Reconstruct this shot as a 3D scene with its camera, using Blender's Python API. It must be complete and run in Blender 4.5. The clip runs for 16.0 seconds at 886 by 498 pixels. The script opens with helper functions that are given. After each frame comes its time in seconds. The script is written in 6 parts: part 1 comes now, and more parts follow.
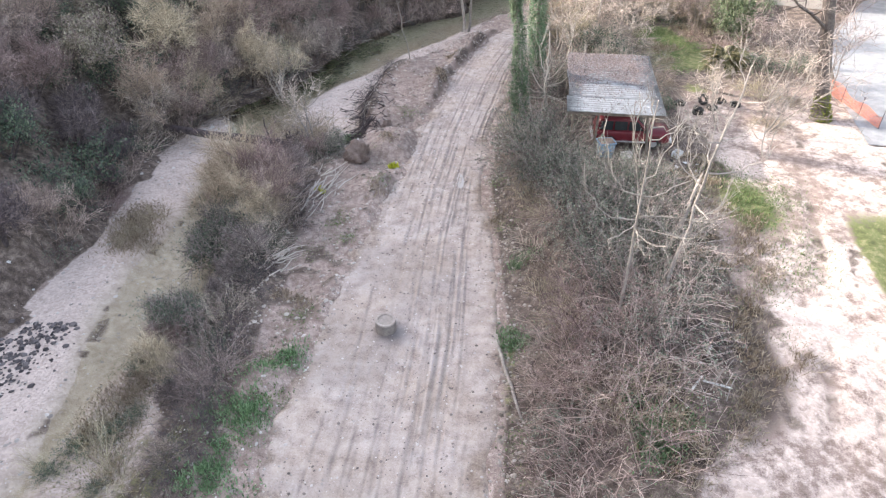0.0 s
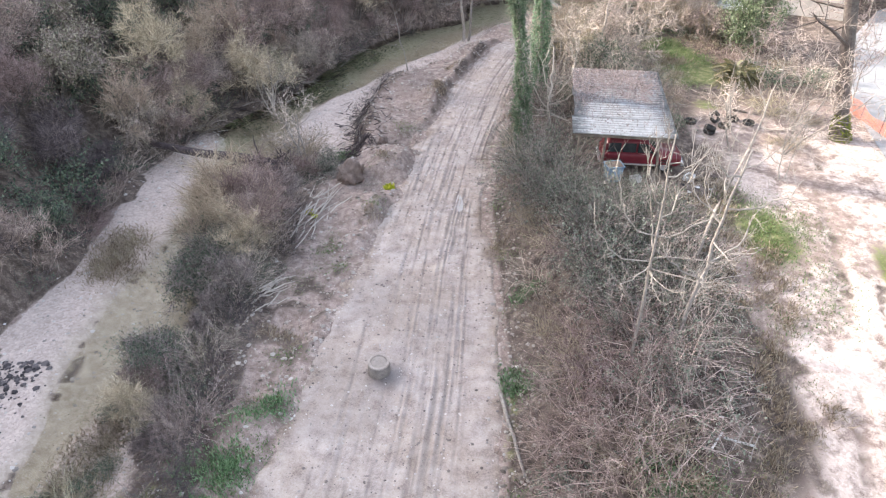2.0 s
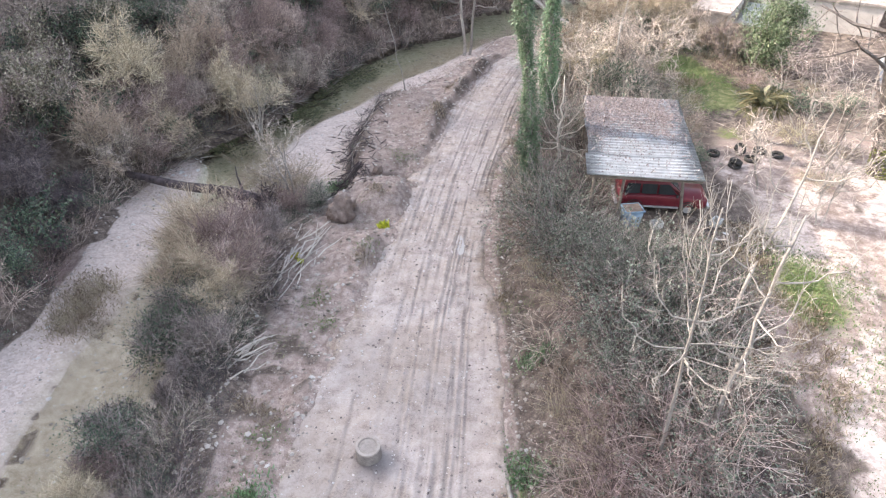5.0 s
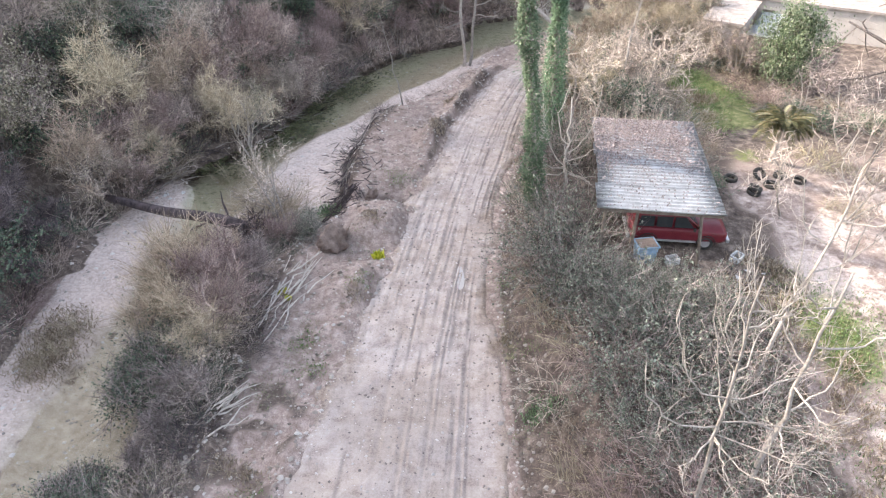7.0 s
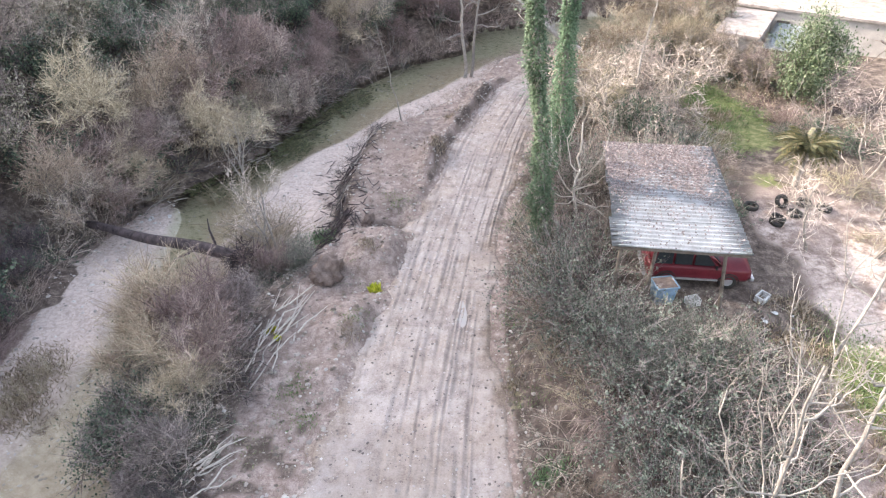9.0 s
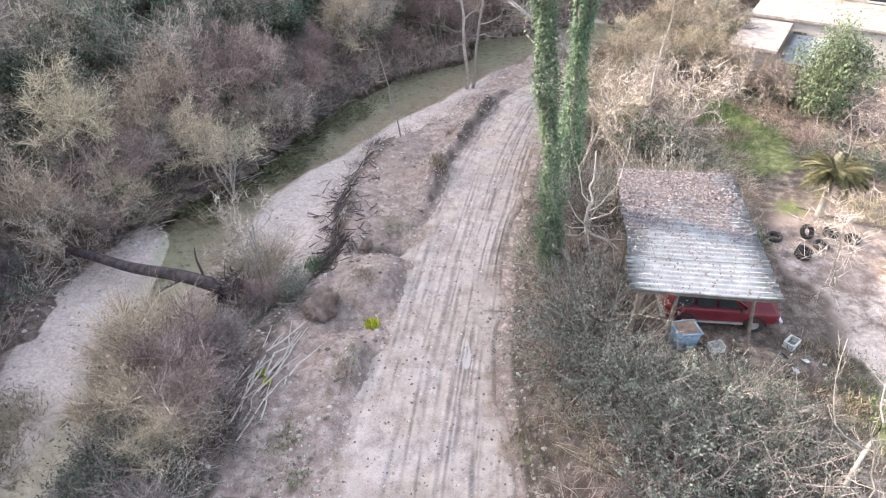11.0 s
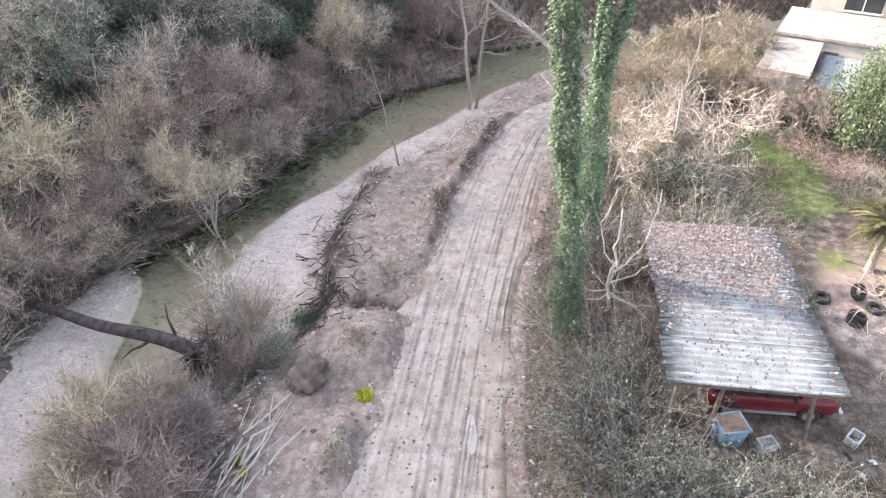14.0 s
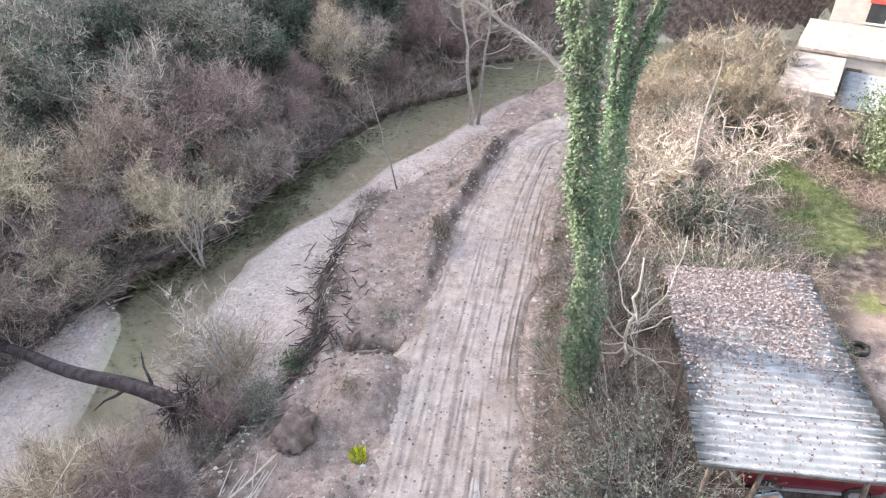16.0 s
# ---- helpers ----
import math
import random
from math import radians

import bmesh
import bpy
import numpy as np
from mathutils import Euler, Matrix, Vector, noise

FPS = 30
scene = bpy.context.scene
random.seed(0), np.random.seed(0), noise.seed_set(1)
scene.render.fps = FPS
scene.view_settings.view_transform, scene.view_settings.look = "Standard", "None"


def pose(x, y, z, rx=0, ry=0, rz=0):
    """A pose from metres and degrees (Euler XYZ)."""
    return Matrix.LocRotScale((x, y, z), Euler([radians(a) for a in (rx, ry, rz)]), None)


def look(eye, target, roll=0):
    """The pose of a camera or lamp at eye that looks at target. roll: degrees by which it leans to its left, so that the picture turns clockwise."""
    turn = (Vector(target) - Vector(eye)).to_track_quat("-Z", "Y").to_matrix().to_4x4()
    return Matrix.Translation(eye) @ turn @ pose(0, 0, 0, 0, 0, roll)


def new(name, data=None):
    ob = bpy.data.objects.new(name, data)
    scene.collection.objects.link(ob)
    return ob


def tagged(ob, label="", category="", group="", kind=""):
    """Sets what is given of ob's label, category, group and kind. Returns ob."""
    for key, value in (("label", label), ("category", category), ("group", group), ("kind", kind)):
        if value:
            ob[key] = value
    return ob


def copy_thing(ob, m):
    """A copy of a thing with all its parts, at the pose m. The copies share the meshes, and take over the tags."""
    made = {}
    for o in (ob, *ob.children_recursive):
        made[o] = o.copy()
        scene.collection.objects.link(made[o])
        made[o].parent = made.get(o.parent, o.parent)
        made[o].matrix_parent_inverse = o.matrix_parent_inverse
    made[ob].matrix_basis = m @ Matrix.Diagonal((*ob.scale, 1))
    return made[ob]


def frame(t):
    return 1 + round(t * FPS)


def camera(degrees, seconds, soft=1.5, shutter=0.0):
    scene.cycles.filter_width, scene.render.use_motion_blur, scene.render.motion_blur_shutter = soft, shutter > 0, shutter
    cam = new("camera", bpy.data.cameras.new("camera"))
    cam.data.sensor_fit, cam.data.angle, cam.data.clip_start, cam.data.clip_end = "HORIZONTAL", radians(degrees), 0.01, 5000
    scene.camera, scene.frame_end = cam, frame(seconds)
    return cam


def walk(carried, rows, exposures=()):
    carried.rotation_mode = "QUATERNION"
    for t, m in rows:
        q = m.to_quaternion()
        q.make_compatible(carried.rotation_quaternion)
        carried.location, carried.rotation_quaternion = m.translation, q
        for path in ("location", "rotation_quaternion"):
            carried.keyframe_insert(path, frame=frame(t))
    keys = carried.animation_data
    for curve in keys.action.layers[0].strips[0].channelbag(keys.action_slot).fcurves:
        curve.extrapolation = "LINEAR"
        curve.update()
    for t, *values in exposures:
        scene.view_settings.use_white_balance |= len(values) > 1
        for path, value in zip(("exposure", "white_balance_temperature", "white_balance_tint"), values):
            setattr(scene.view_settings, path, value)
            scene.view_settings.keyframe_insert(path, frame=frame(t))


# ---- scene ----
cam = camera(68.0, 16.0, soft=1.2)
METRES, EYE, TILT, LEAN, TURN = 19.5, 20.9, -35.6, 0.0, 0.0
ROWS = [
    (0.0, 0.0, 0.0000, 0.0, 0.00, 0.00, -0.0),
    (0.5, 0.0011, 0.0272, 0.0202, 0.01, 0.02, -0.0),
    (1.0, 0.0026, 0.0540, 0.0397, 0.02, 0.05, 0.01),
    (1.5, 0.0043, 0.0807, 0.0584, 0.02, 0.08, 0.0),
    (2.0, 0.0068, 0.1077, 0.0782, 0.04, 0.09, 0.01),
    (2.5, 0.0083, 0.1355, 0.0984, 0.05, 0.12, 0.03),
    (3.0, 0.0089, 0.1645, 0.1196, 0.06, 0.11, 0.03),
    (3.5, 0.0103, 0.1959, 0.1421, 0.09, 0.08, 0.03),
    (4.0, 0.0102, 0.2281, 0.1636, 0.09, 0.10, 0.0),
    (6.5, 0.0145, 0.3836, 0.2759, 0.13, 0.07, 0.14),
    (7.0, 0.0161, 0.4138, 0.2971, 0.15, 0.09, 0.16),
    (7.5, 0.016, 0.4432, 0.3179, 0.15, 0.12, 0.18),
    (8.0, 0.0162, 0.4724, 0.3389, 0.16, 0.14, 0.2),
    (8.5, 0.0143, 0.5010, 0.3598, 0.14, 0.15, 0.21),
    (9.0, 0.0136, 0.5293, 0.3791, 0.14, 0.18, 0.21),
    (11.5, 0.0063, 0.6663, 0.4832, 0.10, 0.09, 0.2),
    (12.0, 0.0054, 0.6970, 0.505, 0.10, 0.09, 0.22),
    (12.5, 0.0048, 0.7289, 0.527, 0.10, 0.09, 0.22),
    (13.0, 0.0045, 0.7602, 0.5499, 0.09, 0.07, 0.23),
    (13.5, 0.0042, 0.7922, 0.5721, 0.09, 0.08, 0.24),
    (14.0, 0.0034, 0.8247, 0.5952, 0.10, 0.08, 0.25),
    (14.5, 0.0029, 0.8575, 0.6179, 0.10, 0.08, 0.26),
    (15.0, 0.0027, 0.8893, 0.6407, 0.10, 0.09, 0.26),
    (15.5, 0.0028, 0.9200, 0.6625, 0.11, 0.09, 0.26),
    (16.0, 0.0029, 0.9483, 0.6827, 0.12, 0.15, 0.26),
]
walk(cam, [(t, pose(0, 0, EYE, TILT, LEAN, TURN) @ pose(METRES * x, METRES * y, METRES * z, 90 + pitch, roll, yaw)) for t, x, y, z, yaw, pitch, roll in ROWS],
     exposures=((0.0, 2.28, 6600, 12.5), (4.0, 2.36, 6600, 12.5), (9.0, 2.44, 6600, 12.5), (16.0, 2.50, 6600, 12.5)))

# ---- sky and sun: a low winter sun over the wooded slope west of the stream ----
SUN_EL, SUN_AZ = radians(25), radians(22)
to_sun = Vector((-math.cos(SUN_EL) * math.cos(SUN_AZ), math.cos(SUN_EL) * math.sin(SUN_AZ), math.sin(SUN_EL)))
world = bpy.data.worlds.new("sky")
scene.world = world
world.use_nodes = True
wn = world.node_tree
sky = wn.nodes.new("ShaderNodeTexSky")
sky.sky_type, sky.sun_disc = "NISHITA", False
sky.sun_elevation, sky.sun_rotation = SUN_EL, math.atan2(to_sun.x, to_sun.y)
sky.dust_density = 2.5
veil = wn.nodes.new("ShaderNodeHueSaturation")  # thin high cloud pales the blue
veil.inputs["Saturation"].default_value = 0.62
wn.links.new(sky.outputs[0], veil.inputs["Color"])
wn.links.new(veil.outputs[0], wn.nodes["Background"].inputs[0])
wn.nodes["Background"].inputs[1].default_value = 0.15
sun = new("sun", bpy.data.lights.new("sun", "SUN"))
sun.data.energy, sun.data.angle, sun.data.color = 2.1, radians(2.2), (1.0, 0.93, 0.82)
sun.matrix_world = look((0, 0, 60), Vector((0, 0, 60)) - to_sun)

# ---- small tools ----
rng = np.random.default_rng(7)


def smooth(a, b, v):
    k = np.clip((v - a) / (b - a), 0, 1)
    return k * k * (3 - 2 * k)


def value_noise(x, y, scale, seed):
    """Smooth noise from 0 to 1 on numpy arrays."""
    x, y = np.asarray(x, float) / scale, np.asarray(y, float) / scale
    table = np.random.default_rng(seed).random((64, 64))
    xi, yi = np.floor(x).astype(int), np.floor(y).astype(int)
    fx, fy = x - xi, y - yi
    fx, fy = fx * fx * (3 - 2 * fx), fy * fy * (3 - 2 * fy)
    a, b = table[xi % 64, yi % 64], table[(xi + 1) % 64, yi % 64]
    c, d = table[xi % 64, (yi + 1) % 64], table[(xi + 1) % 64, (yi + 1) % 64]
    return (a * (1 - fx) + b * fx) * (1 - fy) + (c * (1 - fx) + d * fx) * fy


def part(name, bm, material, parent=None, label="", smooth_shade=False):
    me = bpy.data.meshes.new(name)
    bm.to_mesh(me)
    bm.free()
    me.materials.append(material)
    if smooth_shade:
        me.polygons.foreach_set("use_smooth", [True] * len(me.polygons))
    ob = new(name, me)
    ob.parent = parent
    if label:
        ob["label"] = label
    return ob


def raw(name, verts, faces, material, parent=None, label="", smooth_shade=False):
    me = bpy.data.meshes.new(name)
    me.from_pydata([tuple(v) for v in verts], [], [tuple(f) for f in faces])
    me.materials.append(material)
    if smooth_shade:
        me.polygons.foreach_set("use_smooth", [True] * len(me.polygons))
    ob = new(name, me)
    ob.parent = parent
    if label:
        ob["label"] = label
    return ob


def box(bm, centre, size, turn=None, bevel=0.0):
    made = bmesh.ops.create_cube(bm, size=1.0)["verts"]
    m = Matrix.Translation(centre) @ (turn or Matrix.Identity(4)) @ Matrix.Diagonal((*size, 1))
    bmesh.ops.transform(bm, matrix=m, verts=made)
    if bevel:
        edges = list({e for v in made for e in v.link_edges})
        bmesh.ops.bevel(bm, geom=edges, offset=bevel, segments=2, affect="EDGES", profile=0.6)


def cyl(bm, a, b, r1, r2, n=10, caps=True):
    a, b = Vector(a), Vector(b)
    d = b - a
    m = Matrix.Translation((a + b) / 2) @ d.to_track_quat("Z", "Y").to_matrix().to_4x4()
    bmesh.ops.create_cone(bm, cap_ends=caps, segments=n, radius1=r1, radius2=r2, depth=d.length, matrix=m)


# ---- materials ----
def shader(name, rough=0.9, metal=0.0):
    m = bpy.data.materials.new(name)
    m.use_nodes = True
    b = m.node_tree.nodes["Principled BSDF"]
    b.inputs["Roughness"].default_value, b.inputs["Metallic"].default_value = rough, metal
    b.inputs["Specular IOR Level"].default_value = 0.3
    return m, m.node_tree.nodes, m.node_tree.links, b


def coords(n, kind="Object"):
    return n.new("ShaderNodeTexCoord").outputs[kind]


def noise_tex(n, l, src, scale, detail=4.0, rough=0.6):
    t = n.new("ShaderNodeTexNoise")
    t.inputs["Scale"].default_value, t.inputs["Detail"].default_value, t.inputs["Roughness"].default_value = scale, detail, rough
    l.new(src, t.inputs["Vector"])
    return t.outputs["Fac"]


def ramp(n, l, src, *stops):
    r = n.new("ShaderNodeValToRGB")
    e = r.color_ramp.elements
    while len(e) < len(stops):
        e.new(0.5)
    for el, (p, c) in zip(e, stops):
        el.position, el.color = p, (*c, 1) if len(c) == 3 else c
    l.new(src, r.inputs[0])
    return r.outputs[0]


def mix(n, l, fac, a, b, how="MIX"):
    m = n.new("ShaderNodeMix")
    m.data_type, m.blend_type = "RGBA", how
    for sock, v in ((m.inputs[0], fac), (m.inputs[6], a), (m.inputs[7], b)):
        if isinstance(v, (int, float)):
            sock.default_value = v
        elif isinstance(v, tuple):
            sock.default_value = (*v, 1)
        else:
            l.new(v, sock)
    return m.outputs[2]


def maths(n, l, how, a, b=0.0, clamp=False):
    m = n.new("ShaderNodeMath")
    m.operation, m.use_clamp = how, clamp
    for sock, v in ((m.inputs[0], a), (m.inputs[1], b)):
        if isinstance(v, (int, float)):
            sock.default_value = v
        else:
            l.new(v, sock)
    return m.outputs[0]


def bump(n, l, height, b, strength=0.5, distance=0.02):
    k = n.new("ShaderNodeBump")
    k.inputs["Strength"].default_value, k.inputs["Distance"].default_value = strength, distance
    l.new(height, k.inputs["Height"])
    l.new(k.outputs[0], b.inputs["Normal"])


def plain(name, dark, light, scale=3.0, rough=0.8, metal=0.0, relief=0.3, spread=0.0, fine=40.0):
    """A surface of two tones, with coarse and fine variation; spread varies it from thing to thing."""
    m, n, l, b = shader(name, rough, metal)
    src = coords(n)
    coarse, grain = noise_tex(n, l, src, scale), noise_tex(n, l, src, fine, 3.0)
    fac = maths(n, l, "ADD", maths(n, l, "MULTIPLY", coarse, 0.65), maths(n, l, "MULTIPLY", grain, 0.35))
    col = ramp(n, l, fac, (0.34, dark), (0.66, light))
    if spread:
        info = n.new("ShaderNodeObjectInfo").outputs["Random"]
        lift = maths(n, l, "ADD", maths(n, l, "MULTIPLY", info, 2 * spread), 1 - spread)
        hs = n.new("ShaderNodeHueSaturation")
        l.new(lift, hs.inputs["Value"])
        l.new(col, hs.inputs["Color"])
        col = hs.outputs[0]
    l.new(col, b.inputs["Base Color"])
    if relief:
        bump(n, l, grain, b, relief, 0.01)
    return m


def foliage(name, tones, rough=0.6, spread=0.3, through_light=0.15):
    """Leaves or twigs: each island takes its own tone, each plant its own lightness."""
    m, n, l, b = shader(name, rough)
    geo = n.new("ShaderNodeNewGeometry").outputs["Random Per Island"]
    stops = [(i / max(1, len(tones) - 1), c) for i, c in enumerate(tones)]
    col = ramp(n, l, geo, *stops)
    info = n.new("ShaderNodeObjectInfo").outputs["Random"]
    hs = n.new("ShaderNodeHueSaturation")
    l.new(maths(n, l, "ADD", maths(n, l, "MULTIPLY", info, 2 * spread), 1 - spread), hs.inputs["Value"])
    l.new(maths(n, l, "ADD", maths(n, l, "MULTIPLY", info, 0.04), 0.48), hs.inputs["Hue"])
    l.new(col, hs.inputs["Color"])
    l.new(hs.outputs[0], b.inputs["Base Color"])
    if through_light:
        tr = n.new("ShaderNodeBsdfTranslucent")
        l.new(hs.outputs[0], tr.inputs["Color"])
        ms = n.new("ShaderNodeMixShader")
        ms.inputs[0].default_value = through_light
        l.new(b.outputs[0], ms.inputs[1])
        l.new(tr.outputs[0], ms.inputs[2])
        l.new(ms.outputs[0], n["Material Output"].inputs[0])
    return m


def ground_material():
    m, n, l, b = shader("earth", 0.95)
    src = coords(n)
    mask = n.new("ShaderNodeAttribute")
    mask.attribute_name = "mask"
    sep = n.new("ShaderNodeSeparateColor")
    l.new(mask.outputs["Color"], sep.inputs[0])
    big, mid, fine = noise_tex(n, l, src, 0.35, 5), noise_tex(n, l, src, 2.2, 6, 0.65), noise_tex(n, l, src, 18.0, 5, 0.7)
    vor = n.new("ShaderNodeTexVoronoi")
    vor.inputs["Scale"].default_value = 9.0
    l.new(src, vor.inputs["Vector"])
    both = maths(n, l, "ADD", maths(n, l, "MULTIPLY", mid, 0.6), maths(n, l, "MULTIPLY", fine, 0.4))
    dirt = ramp(n, l, both, (0.34, (0.14, 0.10, 0.083)), (0.5, (0.30, 0.232, 0.20)), (0.66, (0.52, 0.43, 0.385)))
    stones = n.new("ShaderNodeSeparateColor")
    l.new(vor.outputs["Color"], stones.inputs[0])
    pebble = ramp(n, l, stones.outputs[0], (0.0, (0.30, 0.235, 0.205)), (0.5, (0.52, 0.43, 0.38)), (1.0, (0.72, 0.62, 0.56)))
    silt = ramp(n, l, mid, (0.35, (0.45, 0.365, 0.318)), (0.65, (0.66, 0.55, 0.485)))
    gravel = mix(n, l, 0.38, silt, pebble)
    grass = ramp(n, l, both, (0.34, (0.055, 0.07, 0.026)), (0.5, (0.14, 0.155, 0.06)), (0.64, (0.30, 0.275, 0.15)))
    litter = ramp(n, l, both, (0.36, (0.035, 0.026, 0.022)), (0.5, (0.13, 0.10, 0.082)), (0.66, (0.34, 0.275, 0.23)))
    wobble = maths(n, l, "SUBTRACT", maths(n, l, "ADD", maths(n, l, "MULTIPLY", mid, 0.9), maths(n, l, "MULTIPLY", fine, 0.4)), 0.65)

    def edge(sock):
        k = maths(n, l, "ADD", sock, wobble)
        return ramp(n, l, k, (0.4, (0, 0, 0)), (0.62, (1, 1, 1)))
    col = mix(n, l, edge(sep.outputs[0]), dirt, gravel)
    bed_at = n.new("ShaderNodeAttribute")
    bed_at.attribute_name = "bed"
    weed = ramp(n, l, mid, (0.42, (0.50, 0.46, 0.35)), (0.57, (0.40, 0.385, 0.275)), (0.66, (0.15, 0.15, 0.085)))
    bed_sep = n.new("ShaderNodeSeparateColor")
    l.new(bed_at.outputs["Color"], bed_sep.inputs[0])
    sand = ramp(n, l, both, (0.36, (0.33, 0.27, 0.20)), (0.64, (0.58, 0.50, 0.41)))
    col = mix(n, l, bed_sep.outputs[0], col, mix(n, l, bed_sep.outputs[1], sand, weed))
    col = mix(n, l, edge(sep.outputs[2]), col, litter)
    col = mix(n, l, edge(sep.outputs[1]), col, grass)
    col = mix(n, l, 0.35, col, ramp(n, l, big, (0.3, (0.62, 0.6, 0.58)), (0.7, (1, 1, 1))), "MULTIPLY")
    l.new(col, b.inputs["Base Color"])
    bump(n, l, maths(n, l, "ADD", both, maths(n, l, "MULTIPLY", vor.outputs["Distance"], 0.5)), b, 0.7, 0.06)
    return m


def mud_material():
    m, n, l, b = shader("rutted_mud", 0.85)
    src = coords(n)
    at = n.new("ShaderNodeAttribute")
    at.attribute_name = "rut"
    sep = n.new("ShaderNodeSeparateColor")
    l.new(at.outputs["Color"], sep.inputs[0])
    mid, fine, big = noise_tex(n, l, src, 1.4, 6, 0.65), noise_tex(n, l, src, 14.0, 5, 0.7), noise_tex(n, l, src, 0.3, 4)
    both = maths(n, l, "ADD", maths(n, l, "MULTIPLY", mid, 0.6), maths(n, l, "MULTIPLY", fine, 0.4))
    dry = ramp(n, l, both, (0.34, (0.22, 0.178, 0.158)), (0.48, (0.405, 0.345, 0.312)), (0.66, (0.60, 0.53, 0.49)))
    wet = ramp(n, l, both, (0.34, (0.10, 0.083, 0.08)), (0.66, (0.25, 0.215, 0.20)))
    k = maths(n, l, "ADD", maths(n, l, "MULTIPLY", sep.outputs[0], 1.0), maths(n, l, "SUBTRACT", both, 0.5), True)
    col = mix(n, l, k, dry, wet)
    soil = ramp(n, l, both, (0.34, (0.13, 0.10, 0.083)), (0.5, (0.29, 0.235, 0.198)), (0.66, (0.48, 0.41, 0.36)))
    col = mix(n, l, sep.outputs[1], col, soil)
    tan = ramp(n, l, big, (0.4, (0.92, 0.87, 0.8)), (0.6, (1, 1, 1)))
    col = mix(n, l, 0.7, col, tan, "MULTIPLY")
    l.new(col, b.inputs["Base Color"])
    l.new(ramp(n, l, k, (0.3, (0.9, 0.9, 0.9)), (0.9, (0.5, 0.5, 0.5))), b.inputs["Roughness"])
    bump(n, l, both, b, 0.6, 0.05)
    return m


def water_material():
    m, n, l, b = shader("stream_water", 0.06)
    n.remove(b)
    src = coords(n)
    gl, tr = n.new("ShaderNodeBsdfGlossy"), n.new("ShaderNodeBsdfTransparent")
    gl.inputs["Roughness"].default_value = 0.12
    tr.inputs["Color"].default_value = (0.95, 0.945, 0.89, 1)
    fr = n.new("ShaderNodeFresnel")
    fr.inputs["IOR"].default_value = 1.33
    k = n.new("ShaderNodeBump")
    k.inputs["Strength"].default_value, k.inputs["Distance"].default_value = 0.25, 0.03
    l.new(noise_tex(n, l, src, 5.0, 3), k.inputs["Height"])
    l.new(k.outputs[0], gl.inputs["Normal"])
    l.new(k.outputs[0], fr.inputs["Normal"])
    ms = n.new("ShaderNodeMixShader")
    l.new(fr.outputs[0], ms.inputs[0])
    l.new(tr.outputs[0], ms.inputs[1])
    l.new(gl.outputs[0], ms.inputs[2])
    l.new(ms.outputs[0], n["Material Output"].inputs[0])
    return m


EARTH, MUD, WATER = ground_material(), mud_material(), water_material()
# grey_bark darkened: slope shade put into the colour; the yard trunk is dark itself
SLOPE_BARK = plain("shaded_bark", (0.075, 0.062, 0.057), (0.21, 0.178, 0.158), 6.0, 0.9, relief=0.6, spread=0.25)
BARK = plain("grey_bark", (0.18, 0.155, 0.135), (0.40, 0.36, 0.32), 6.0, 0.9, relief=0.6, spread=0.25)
PALE_BARK = plain("pale_bark", (0.19, 0.165, 0.14), (0.38, 0.34, 0.30), 6.0, 0.85, relief=0.4, spread=0.15)
# Near-black for stream wood, and for slope trees with shade put into the colour.
DARK_BARK = plain("wet_and_shaded_bark", (0.018, 0.014, 0.015), (0.13, 0.10, 0.10), 3.0, 0.8, relief=0.9, fine=16)
STRAW = foliage("straw_brown_twigs", [(0.22, 0.165, 0.12), (0.46, 0.36, 0.27), (0.68, 0.56, 0.43)], 0.85, 0.2, 0.0)
TWIG = foliage("bare_twigs", [(0.12, 0.09, 0.08), (0.40, 0.32, 0.28), (0.66, 0.55, 0.48)], 0.85, 0.3, 0.0)
TWIG_RED = foliage("reddish_twigs", [(0.12, 0.08, 0.075), (0.29, 0.21, 0.188), (0.52, 0.405, 0.36)], 0.85, 0.3, 0.0)
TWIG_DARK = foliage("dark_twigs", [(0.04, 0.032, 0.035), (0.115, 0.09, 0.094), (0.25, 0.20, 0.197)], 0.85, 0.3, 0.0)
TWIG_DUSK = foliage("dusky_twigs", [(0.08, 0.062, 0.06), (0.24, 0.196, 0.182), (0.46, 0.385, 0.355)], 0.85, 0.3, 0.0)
DRY = foliage("dry_stalks", [(0.20, 0.155, 0.10), (0.38, 0.31, 0.22), (0.52, 0.45, 0.34)], 0.8, 0.25, 0.1)
LEAF = foliage("dull_green_leaves", [(0.026, 0.048, 0.038), (0.062, 0.098, 0.064), (0.13, 0.175, 0.11), (0.21, 0.25, 0.165)], 0.5, 0.25)
OLIVE = foliage("grey_olive_leaves", [(0.10, 0.092, 0.06), (0.27, 0.245, 0.165), (0.54, 0.485, 0.36)], 0.55, 0.25)
IVY = foliage("ivy_leaves", [(0.075, 0.115, 0.065), (0.13, 0.185, 0.105), (0.20, 0.26, 0.155)], 0.6, 0.25)
GREEN = foliage("fresh_green_leaves", [(0.06, 0.095, 0.03), (0.12, 0.185, 0.06), (0.21, 0.28, 0.11)], 0.5, 0.2)
YELLOW = foliage("yellow_green_leaves", [(0.22, 0.24, 0.02), (0.42, 0.40, 0.04), (0.58, 0.50, 0.08)], 0.5, 0.2)

# ---- the lie of the land ----
def line(*pairs):
    ys, xs = [p[0] for p in pairs], [p[1] for p in pairs]
    return lambda y: np.interp(y, ys, xs)


